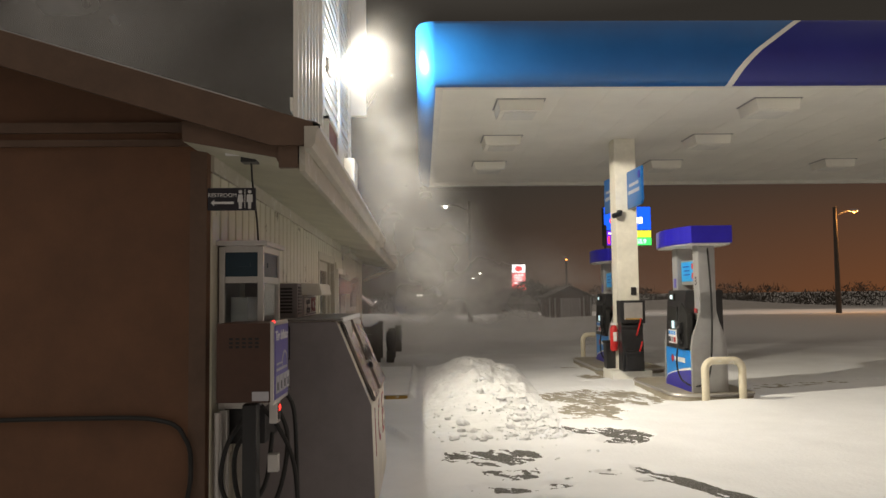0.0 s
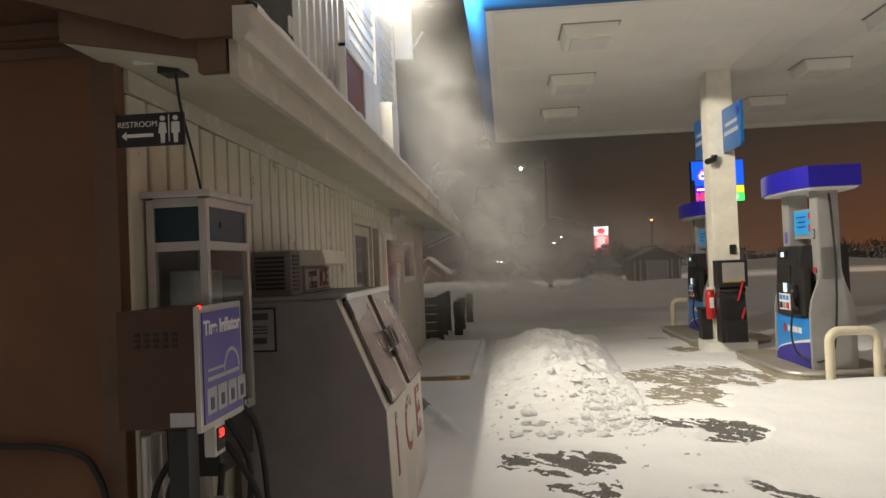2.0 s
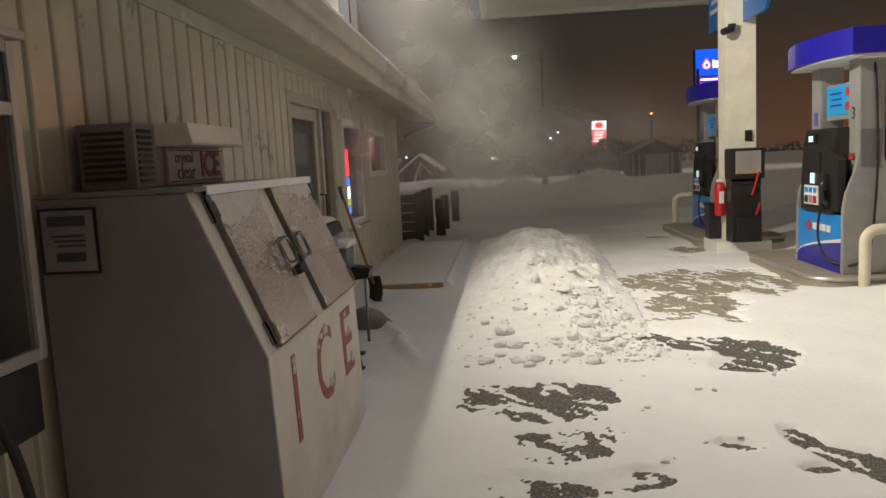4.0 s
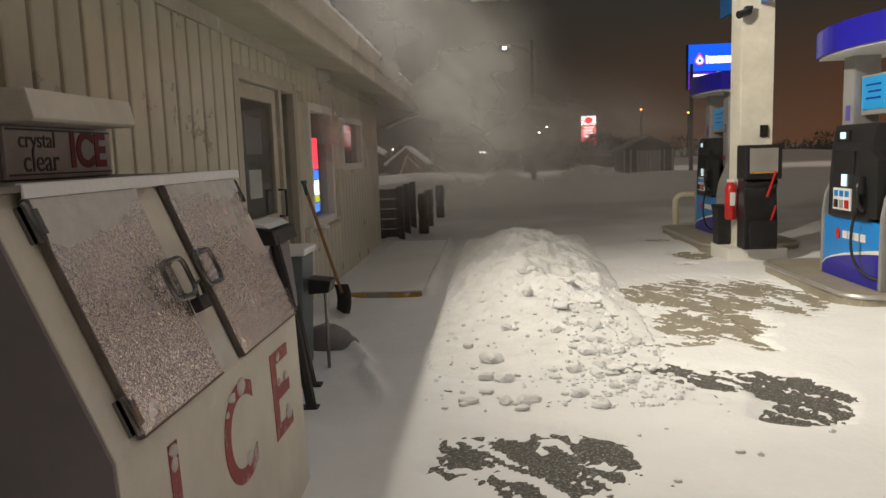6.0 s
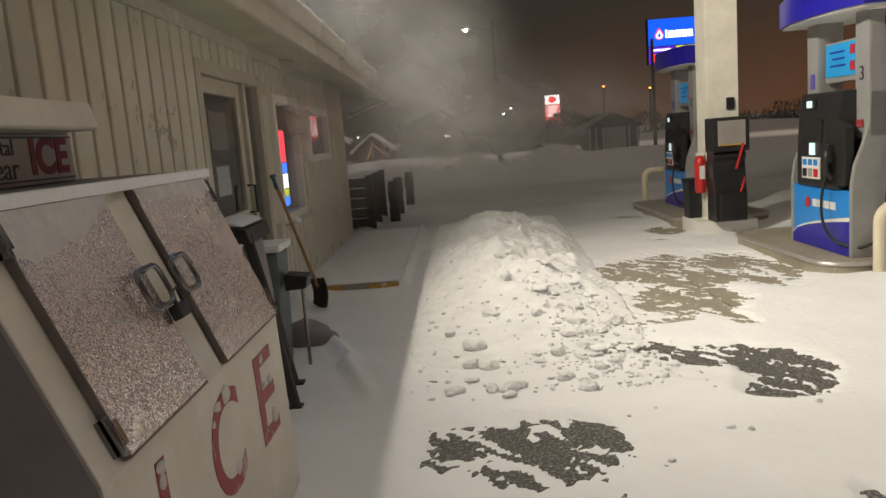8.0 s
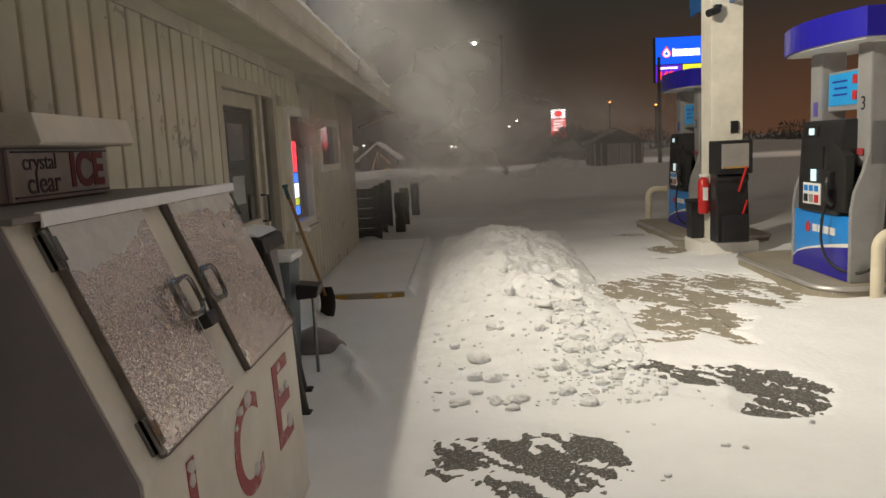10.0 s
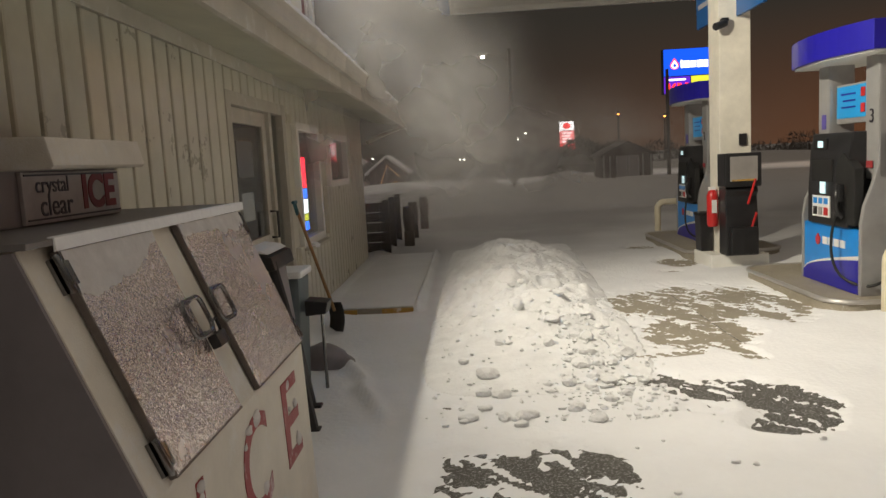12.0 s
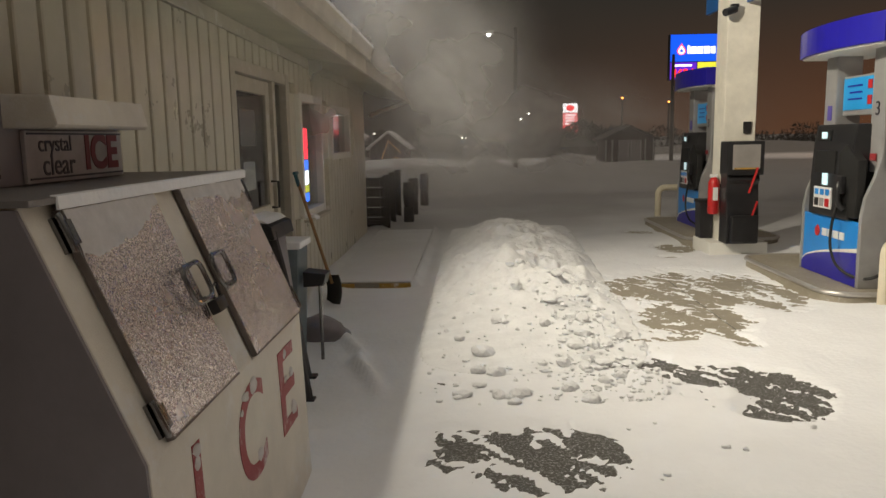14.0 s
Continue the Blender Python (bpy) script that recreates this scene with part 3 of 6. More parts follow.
def pieces(y0, y1, z0, z1):
    """The upright strips of the wall from y0 to y1 that no opening takes."""
    out = [(z0, z1)]
    for a, b, lo, hi in OPENINGS:
        if y0 < b - 0.01 and y1 > a + 0.01:
            out = [q for p, r in out for q in ((p, min(r, lo)), (max(p, hi), r)) if q[1] - q[0] > 0.02]
    return out


wall = bmesh.new()
cuts = sorted({Y0, Y1, *[v for o in OPENINGS for v in o[:2]]})
for a, b in zip(cuts, cuts[1:]):
    for lo, hi in pieces(a, b, -0.15, 2.49 + slope(b)):
        box(FX - 0.22, FX - 0.035, a, b, lo, hi, bm=wall)
wall_east = lone("wall_east", wall, SIDING, "long cream shop wall under the eave", "wall", kind="structure")
lone("wall_south", box(-9.6, FX - 0.0, Y0 - 0.02, Y0 + 0.2, -0.15, 2.62), BROWN, "plain brown gable-end wall of the shop", "wall", kind="structure")
lone("gable", prism([(-9.6, 2.62), (-1.0, 2.62), (-5.3, 3.92)], "y", Y0 - 0.02, Y0 + 0.2), BROWN, "brown boarded gable above the end wall", "wall", kind="structure")
lone("wall_north", box(-9.6, FX, Y1 - 0.2, Y1, -0.15, 2.3), SIDING, "plain cream back end wall of the shop", "wall", kind="structure")
lone("wall_west", box(-9.6, -9.4, Y0, Y1, -0.15, 2.3), SIDING, "plain cream rear wall of the shop", "wall", kind="structure")
# Floor, inner wall and ceiling share one dark colour for the room's gloom.
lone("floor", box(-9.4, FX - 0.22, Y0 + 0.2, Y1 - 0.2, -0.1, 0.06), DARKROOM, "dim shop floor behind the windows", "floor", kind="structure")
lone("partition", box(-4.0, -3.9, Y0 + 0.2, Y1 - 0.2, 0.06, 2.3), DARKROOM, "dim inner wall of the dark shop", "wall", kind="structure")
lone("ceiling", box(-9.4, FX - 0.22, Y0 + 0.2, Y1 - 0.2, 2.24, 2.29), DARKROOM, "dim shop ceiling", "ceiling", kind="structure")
lone("trim", box(FX - 0.10, FX - 0.002, Y0 - 0.0245, Y0 + 0.06, -0.1, 2.47), BROWN_TRIM, "brown corner board of the end wall", "trim", kind="structure")
gt = box(-9.6, FX - 0.02, Y0 - 0.055, Y0 - 0.022, 2.58, 2.64)
box(-9.6, FX - 0.02, Y0 - 0.045, Y0 - 0.022, 2.50, 2.54, bm=gt)
lone("trim", gt, BROWN_TRIM, "double brown trim board across the gable wall", "trim", kind="structure")

# roof, soffit, fascia, gutter
roof = run_y([(-0.47, 2.50), (-5.3, 3.95), (-10.1, 2.5), (-10.1, 2.6), (-5.3, 4.05), (-0.47, 2.585)], 5.12, 18.4)
lone("roof", roof, ROOFING, "low-pitched dark shingle roof of the shop", "roof", kind="structure")
cap = bmesh.new()
run_y([(-0.62, 2.635), (-5.3, 4.055), (-5.3, 4.072), (-0.75, 2.688)], 5.15, 18.35, cap)
lone("roof_snow", cap, SNOW, "thin wind-packed snow on the shop roof", "snow", kind="stuff")
lone("soffit", run_y([(FX - 0.06, 2.478), (-0.511, 2.36), (-0.511, 2.385), (FX - 0.06, 2.503)], 5.14, 18.3), SOFFIT, "cream boarded soffit below the eave", "soffit", kind="structure")
lone("fascia", run_y([(-0.51, 2.30), (-0.475, 2.30), (-0.475, 2.56), (-0.51, 2.56)], 5.12, 18.4, None, 0.004), TRIM, "cream fascia board along the eave", "fascia", kind="structure")
gut = run_y([(-0.473, 2.425), (-0.43, 2.425), (-0.412, 2.45), (-0.408, 2.50), (-0.395, 2.53), (-0.395, 2.545), (-0.473, 2.545)], 5.066, 18.42, None, 0.003)
lone("gutter", gut, GUTTER, "pale metal rain gutter along the eave", "gutter", kind="structure")
lone("trim", run_y([(FX - 0.03, 2.365), (FX + 0.022, 2.365), (FX + 0.022, 2.461), (FX - 0.03, 2.469)], Y0 + 0.05, Y1, None, 0.004), TRIM, "cream frieze board at the wall's top", "trim", kind="structure")
rake = bmesh.new()
prism([(-0.43, 2.44), (-0.43, 2.57), (-5.3, 4.06), (-10.0, 2.60), (-10.0, 2.42), (-5.3, 3.86), (-0.66, 2.44)], "y", 5.08, 5.118, bm=rake)
lone("trim", prism([(-0.515, 2.34), (-0.62, 2.34), (-0.64, 2.38), (-1.16, 2.475), (-1.16, 2.72), (-0.515, 2.53)], "y", 5.119, 5.139), BROWN_TRIM, "brown board closing the eave's end", "trim", kind="structure")
lone("fascia", rake, BROWN_TRIM, "brown rake board along the gable's edge", "fascia", kind="structure")
lone("soffit", join(prism([(-0.62, 2.32), (-0.515, 2.32), (-0.515, 2.49), (-0.62, 2.51)], "y", 5.10, 5.15), prism([(-0.70, 2.545), (-0.70, 2.555), (-5.3, 3.935), (-5.3, 3.92)], "y", 5.12, 5.395)), BROWN_TRIM, "boxed brown eave return at the corner", "soffit", kind="structure")
lone("downpipe", tube(curve([(-0.45, 18.2, 2.24), (-0.6, 18.0, 2.18), (-0.95, 17.25, 2.0), (-1.06, 17.03, 1.93)]), 0.035), GUTTER, "cream rain pipe sloping back under the eave", "pipe", kind="structure", smooth=True)

def gutter_snow():
    own = bmesh.new()
    q = random.Random(12)
    n, prev = 160, None
    for k in range(n + 1):
        y = 5.1 + 13.2 * k / n
        h, w = 0.012 + 0.022 * q.random(), 0.010 * q.random()
        ring = [own.verts.new((x, y, z + slope(y))) for x, z in ((-0.47, 2.545), (-0.47, 2.565 + h), (-0.42, 2.555 + h), (-0.393 + w, 2.548 + 0.5 * h), (-0.396 + w, 2.54))]
        if prev:
            for i in range(5):
                own.faces.new((prev[i], prev[(i + 1) % 5], ring[(i + 1) % 5], ring[i]))
        prev = ring
    return own


lone("gutter_snow", gutter_snow(), SNOW, "ragged line of snow along the gutter", "snow", kind="stuff", smooth=True)

# upper storey behind the front roof slope
up_wall = lone("upper_wall", box(-1.14, -1.0, 9.3, 12.7, 2.75, 7.0), WHITE, "white upper storey wall above the shop roof", "wall", kind="structure")
lone("upper_roof", prism([(-1.34, 7.0), (-0.8, 7.0), (-0.84, 7.12), (-1.30, 7.22)], "y", 9.1, 12.9), ROOFING, "dark coping roof of the upper storey", "roof", kind="structure")
SHARED = {}


def piece(name, key, make, material, place, parent, label=""):
    """A repeated piece that shares its mesh."""
    if key not in SHARED:
        me = bpy.data.meshes.new(name)
        bm = make()
        bmesh.ops.recalc_face_normals(bm, faces=bm.faces)
        bm.to_mesh(me)
        bm.free()
        me.materials.append(material)
        SHARED[key] = me
    ob = new(name, SHARED[key])
    ob.location = place
    ob.parent = parent
    return tagged(ob, label)


for k in range(26):
    piece("clapboard", "clap", lambda: prism([(0, 0), (0.034, 0.0), (0.012, 0.14), (0, 0.14)], "y", 0, 3.1), WHITE, (-0.996, 9.44, 3.0 + 0.14 * k), up_wall)
for y in (9.30, 9.42, 11.05, 11.2, 12.58):
    piece("corner_board", "cboard", lambda: box(0, 0.06, 0, 0.11, 0, 4.2), WHITE, (-0.998, y, 2.8), up_wall)

screen = thing("roof_screen", (-0.95, 8.4, 2.9), "white slatted screen standing on the roof slope", "screen")
for k in range(7):
    part("slat", box(-1.0, -0.955, 7.75 + 0.22 * k, 7.82 + 0.22 * k, 2.74, 6.4, 0.006), WHITE, screen)
part("rail", box(-1.02, -1.0, 7.7, 9.2, 3.3, 3.42), WHITE, screen)
part("rail", box(-1.02, -1.0, 7.7, 9.2, 5.0, 5.12), WHITE, screen)


def roof_panel(y0, y1, z0, z1):
    t = thing("roof_panel", (-0.76, (y0 + y1) / 2, z0), "maroon panel in a white frame above the gutter", "panel", "maroon roof panels")
    part("panel", box(-0.80, -0.77, y0 + 0.03, y1 - 0.03, z0, z1 - 0.03), MAROON, t)
    fr = box(-0.81, -0.755, y0, y0 + 0.03, z0, z1)
    box(-0.81, -0.755, y1 - 0.03, y1, z0, z1, bm=fr)
    box(-0.81, -0.755, y0, y1, z1 - 0.03, z1, bm=fr)
    part("frame", fr, WHITE, t, "white painted frame")


roof_panel(8.40, 9.24, 2.64, 3.42)
roof_panel(10.88, 11.42, 2.62, 3.30)
lone("roof_box", box(-0.92, -0.68, 10.40, 10.86, 2.62, 3.36, 0.01), WHITE, "plain white box on the roof edge", "box")
lone("roof_board", box(-0.84, -0.81, 9.26, 10.40, 2.62, 3.5, 0.005), WHITE, "white board fixed above the gutter", "board")
banner = thing("projecting_sign", (-0.9, 13.0, 4.5), "tall pale sign board projecting from the upper storey", "sign")
part("board", box(-1.2, -0.70, 12.72, 12.84, 4.48, 7.4, 0.01), WHITE, banner)
part("bracket", tube([(-0.70, 12.78, 4.62), (-0.55, 12.78, 4.85)], 0.012), GUTTER, banner)

flood = thing("flood_lamp", (-0.93, 10.0, 4.4), "bright white flood lamp on the upper wall", "lamp")
part("housing", box(-0.985, -0.925, 9.86, 10.14, 4.32, 4.50, 0.012), GREY, flood)
part("lens", box(-0.924, -0.915, 9.88, 10.12, 4.34, 4.48, 0.004), LAMP_WHITE, flood, "glowing white lens")
part("bulb", ball(-0.925, 9.93, 4.41, 0.042), LAMP_WHITE, flood, "glowing bulb", smooth=True)
part("arm", tube([(-1.0, 10.0, 4.41), (-0.98, 10.0, 4.41)], 0.02), GREY, flood)

# door
door = thing("door_1", (FX, 11.0, 0.06), "closed cream glazed shop door with frost on it", "door", kind="structure")
fr = box(FX - 0.12, FX + 0.02, 10.0, 10.11, 0.0, 2.145, 0.006)
box(FX - 0.12, FX + 0.02, 11.55, 11.66, 0.0, 2.145, 0.006, bm=fr)
box(FX - 0.12, FX + 0.018, 10.11, 11.55, 2.05, 2.145, 0.006, bm=fr)
box(FX - 0.12, FX + 0.01, 11.12, 11.20, 0.06, 2.05, 0.004, bm=fr)
part("door_frame", fr, TRIM, door, "cream frame rimed with snow")
slab = box(FX - 0.07, FX - 0.02, 10.12, 10.22, 0.08, 2.04, 0.005)
box(FX - 0.07, FX - 0.02, 11.0, 11.11, 0.08, 2.04, 0.005, bm=slab)
box(FX - 0.07, FX - 0.02, 10.22, 11.0, 1.93, 2.04, 0.005, bm=slab)
box(FX - 0.07, FX - 0.02, 10.22, 11.0, 0.95, 1.03, 0.005, bm=slab)
box(FX - 0.07, FX - 0.02, 10.22, 11.0, 0.08, 0.32, 0.005, bm=slab)
leaf = part("door_leaf", slab, TRIM, door)
part("pane", box(FX - 0.05, FX - 0.042, 10.22, 11.0, 1.03, 1.93), PANE, leaf)
part("pane", box(FX - 0.05, FX - 0.042, 10.22, 11.0, 0.32, 0.95), PANE, leaf)
part("pane", box(FX - 0.05, FX - 0.042, 11.20, 11.55, 0.1, 2.05), PANE, door)
part("notice", box(FX - 0.058, FX - 0.052, 10.36, 10.76, 1.52, 1.80), DARKSIDE, leaf, "dark notice behind the glass")
part("notice", box(FX - 0.058, FX - 0.052, 10.40, 10.70, 1.18, 1.40), SIGNWHITE, leaf, "pale notice behind the glass")
part("handle", tube([(FX - 0.02, 11.055, 1.0), (FX + 0.04, 11.055, 1.0), (FX + 0.04, 11.055, 1.22), (FX - 0.02, 11.055, 1.22)], 0.011), BLACK, leaf, "dark pull handle")
for z in (0.35, 1.05, 1.85):
    part("hinge", box(FX - 0.02, FX + 0.005, 10.10, 10.135, z, z + 0.11, 0.003), BLACK, leaf)


def window(name, y0, y1, z0, z1, label, sill):
    w = thing(name, (FX, (y0 + y1) / 2, z0), label, "window", kind="structure")
    d = 0.06
    fr = box(FX - 0.10, FX + 0.02, y0 - 0.02, y0 + d, z0 - 0.02, z1 + 0.02, 0.005)
    box(FX - 0.10, FX + 0.02, y1 - d, y1 + 0.02, z0 - 0.02, z1 + 0.02, 0.005, bm=fr)
    box(FX - 0.10, FX + 0.018, y0 + d, y1 - d, z1 - d, z1 + 0.02, 0.005, bm=fr)
    box(FX - 0.10, FX + 0.018, y0 + d, y1 - d, z0 - 0.02, z0 + d, 0.005, bm=fr)
    part("window_frame", fr, WHITE, w)
    part("pane", box(FX - 0.06, FX - 0.052, y0 + d, y1 - d, z0 + d, z1 - d), PANE, w)
    if sill:
        part("window_sill", box(FX, FX + 0.09, y0 - 0.03, y1 + 0.03, z0 - 0.05, z0 - 0.021, 0.008), TRIM, w)
        part("sill_snow", clump(FX + 0.05, y0 + 0.2, z0 - 0.01, 0.07, rng), SNOW, w, "snow lying on the sill")
    return w


window("window_1", 12.10, 13.14, 0.80, 2.0, "tall snow-caked shop window with lit displays inside", True)
window("window_2", 13.73, 15.06, 1.34, 1.95, "small dark shop window mirroring the road signs", False)
disp = thing("window_display", (-1.2, 12.71, 0.9), "lit red, white and blue advert hanging in the window", "display")
part("backing", box(-1.225, -1.195, 12.56, 12.82, 0.90, 1.70, 0.004), BLACK, disp)
part("red_panel", box(-1.195, -1.188, 12.58, 12.80, 1.36, 1.68), NEON_RED, disp, "glowing red panel")
part("blue_panel", box(-1.195, -1.188, 12.58, 12.80, 1.25, 1.35), NEON_BLUE, disp, "glowing blue panel")
part("white_panel", box(-1.195, -1.188, 12.58, 12.80, 1.09, 1.24), NEON_WHITE, disp, "glowing white panel")
part("yellow_panel", box(-1.195, -1.188, 12.58, 12.80, 1.01, 1.08), LED_YELLOW, disp, "glowing yellow panel")
part("lower_panel", box(-1.195, -1.188, 12.58, 12.80, 0.91, 1.0), NEON_BLUE, disp, "glowing deep blue panel")
part("cord", tube([(-1.21, 12.69, 1.70), (-1.21, 12.69, 1.98)], 0.004, 6), BLACK, disp)

# ---- canopy ----
CZ = 4.36
PROFILE = [(0.0, 4.27), (0.06, 4.28), (0.14, 4.33), (0.20, 4.42), (0.24, 4.54), (0.25, 4.68), (0.25, 5.02), (0.23, 5.06), (0.0, 5.07)]
CX, CY, CE, CN = 0.37, 10.40, 16.0, 19.2
canopy = thing("canopy", (3.82, 14.2, gz(3.8)), "wide white filling-station canopy with a blue fascia", "canopy")
deck = box(CX, CE, CY, CN, CZ, CZ + 0.25)
part("deck", deck, CANOPY, canopy)
seams = bmesh.new()
for k in range(1, 26):
    box(CX + 0.6 * k - 0.006, CX + 0.6 * k + 0.006, CY + 0.12, CN - 0.1, CZ - 0.004, CZ + 0.01, bm=seams)
part("deck_seam", seams, CANOPY, canopy)
lip = box(CX - 0.0, CX + 0.10, CY, CN, CZ - 0.09, CZ - 0.002)
box(CX + 0.10, CE, CY, CY + 0.10, CZ - 0.09, CZ - 0.002, bm=lip)
box(CX + 0.10, CE, CN - 0.10, CN, CZ - 0.09, CZ - 0.002, bm=lip)
part("edge_trim", lip, WHITE, canopy, "white lower edge of the canopy")


def arc_x(z):
    return 4.15 + 0.85 * max(0.0, (z - 4.27) / 0.8) ** 1.5


def strip(rows):
    own = bmesh.new()
    grid = [[own.verts.new(p) for p in row] for row in rows]
    for a, b in zip(grid, grid[1:]):
        for i in range(len(a) - 1):
            own.faces.new((a[i], a[i + 1], b[i + 1], b[i]))
    return own


def front(f0, f1, off=0.0, n=10):
    return [[(f0(z) + (f1(z) - f0(z)) * k / n, CY - o - off, z) for k in range(n + 1)] for o, z in PROFILE]


rows = []
for o, z in PROFILE:
    row = [(CX - o, CN + o, z), (CX - o, CY + 2, z), (CX - o, CY, z)]
    row += [(CX - o * math.cos(a), CY - o * math.sin(a), z) for a in [k * math.pi / 12 for k in range(1, 6)]]
    row += [(CX + (arc_x(z) - CX) * k / 6, CY - o, z) for k in range(0, 7)]
    rows.append(row)
part("fascia_blue", strip(rows), BLUE, canopy, "mid-blue curved fascia", smooth=True)
part("fascia_stripe", strip(front(arc_x, lambda z: arc_x(z) + 0.09)), WHITE, canopy, "white swoosh on the fascia", smooth=True)
part("fascia_navy", strip(front(lambda z: arc_x(z) + 0.09, lambda z: CE)), NAVY, canopy, "navy curved fascia", smooth=True)
back = [[(CX - o, CN + o, z), (CE, CN + o, z)] for o, z in PROFILE]
part("fascia_back", strip(back), BLUE, canopy)
part("fascia_end", box(CE, CE + 0.2, CY - 0.2, CN + 0.2, 4.27, 5.07), NAVY, canopy)
part("canopy_top", box(CX, CE, CY, CN, 4.62, 4.7), SNOW, canopy, "snow on the canopy's flat top")


def canopy_light():
    t = thing("canopy_light", (1.6, 11.6, CZ), "unlit white box lamp under the canopy", "lamp", "canopy lamps")
    part("housing", prism([(1.27, CZ - 0.002), (1.93, CZ - 0.002), (1.90, CZ - 0.17), (1.30, CZ - 0.17)], "y", 11.3, 11.9, 0.008), CANOPY, t)
    # Thin grey plate added as the shadow line between deck and housing.
    part("gasket", box(1.25, 1.95, 11.28, 11.92, CZ - 0.012, CZ - 0.0005), GREY, t)
    part("diffuser", box(1.37, 1.83, 11.37, 11.83, CZ - 0.186, CZ - 0.172, 0.006), WHITE, t, "pale unlit diffuser")
    return t


first = canopy_light()
for x in (1.6, 5.3, 9.0, 12.7):
    for y in (11.6, 14.0, 16.5):
        if (x, y) != (1.6, 11.6):
            copy_thing(first, pose(x, y, CZ))

GC = gz(3.8)
col = thing("canopy_column", (3.83, 14.25, GC), "square cream-white steel column carrying the canopy", "column")
part("shaft", box(3.64, 4.02, 14.06, 14.44, GC + 0.1, CZ, 0.012), COLUMN, col)
part("plinth", box(3.47, 4.17, 13.90, 14.60, GC - 0.05, GC + 0.17, 0.02), WHITE, col, "white painted concrete plinth")
part("socket_box", box(3.87, 3.96, 14.035, 14.06, 1.55, 1.69, 0.006), BLACK, col, "small dark socket box")
cams = thing("security_camera", (3.70, 14.0, 3.05), "small dark security camera on the column", "camera")
part("bracket", box(3.66, 3.74, 13.98, 14.06, 3.02, 3.06, 0.005), BLACK, cams)
part("body", tube([(3.70, 14.0, 3.0), (3.56, 13.92, 2.95)], 0.045, 12), BLACK, cams, smooth=True)


def blade(x, y0, y1, z0, z1):
    t = thing("blade_sign", (x, (y0 + y1) / 2, z0), "blue hanging sign with pale lettering on the column", "sign", "column signs")
    pts = [(y0, z0 + 0.06), (y0 + 0.06, z0), (y1, z0), (y1, z1), (y0, z1 - 0.02)]
    part("board", prism(pts, "x", x - 0.02, x + 0.02, 0.004), BLUE, t)
    bars = box(x - 0.026, x - 0.0205, y0 + 0.12, y1 - 0.1, (z0 + z1) / 2 - 0.09, (z0 + z1) / 2 - 0.03)
    box(x - 0.026, x - 0.0205, y0 + 0.16, y1 - 0.16, (z0 + z1) / 2 + 0.04, (z0 + z1) / 2 + 0.09, bm=bars)
    part("lettering", bars, PALE, t)
    part("logo", prism([((y0 + 0.12) + 0.07 * math.cos(a), (z1 - 0.14) + 0.07 * math.sin(a)) for a in [k * math.pi / 6 for k in range(12)]], "x", x - 0.026, x - 0.0205), INDIGO, t)
    return t


blade(3.87, 13.18, 14.05, 3.08, 3.74)
blade(3.72, 14.45, 15.10, 3.10, 3.75)


# ---- pump islands, pumps, bollards ----
def island(x0, x1, y0, y1):
    z = gz((x0 + x1) / 2)
    t = thing("pump_island", ((x0 + x1) / 2, (y0 + y1) / 2, z), "low concrete pump island with a worn steel edge, half under snow", "island", "pump islands")
    r, pts = 0.28, []
    for cx, cy, a0 in ((x1 - r, y1 - r, 0), (x0 + r, y1 - r, 90), (x0 + r, y0 + r, 180), (x1 - r, y0 + r, 270)):
        pts += [(cx + r * math.cos(radians(a0 + 15 * k)), cy + r * math.sin(radians(a0 + 15 * k))) for k in range(7)]
    part("slab", prism(pts, "z", z - 0.1, z + 0.115, 0.012), CONCRETE, t)
    ring = [(x, y, z + 0.105) for x, y in pts]
    part("steel_edge", tube(ring, 0.022, 8, closed=True), ALU, t, "bent steel edging", smooth=True)
    return t


island(3.60, 4.80, 11.12, 13.28)
island(3.42, 4.68, 14.62, 17.3)


def bollard(x0, x1, y, top):
    z = gz(x0)
    t = thing("bollard", ((x0 + x1) / 2, y, z), "chipped cream-painted steel hoop guard standing in snow", "bollard", "hoop bollards")
    r = 0.12
    pts = [(x0, y, z - 0.1), (x0, y, top - r)] + [(x0 + r - r * math.cos(a), y, top - r + r * math.sin(a)) for a in [k * math.pi / 12 for k in range(1, 6)]]
    pts += [(x0 + r, y, top), (x1 - r, y, top)] + [(x1 - r + r * math.sin(a), y, top - r + r * math.cos(a)) for a in [k * math.pi / 12 for k in range(1, 6)]]
    pts += [(x1, y, top - r), (x1, y, z - 0.1)]
    part("hoop", tube(pts, 0.052, 14), BOLLARD, t, smooth=True)
    return t


bollard(3.99, 4.50, 11.0, 0.66)
bollard(3.76, 4.30, 17.62, 0.66)


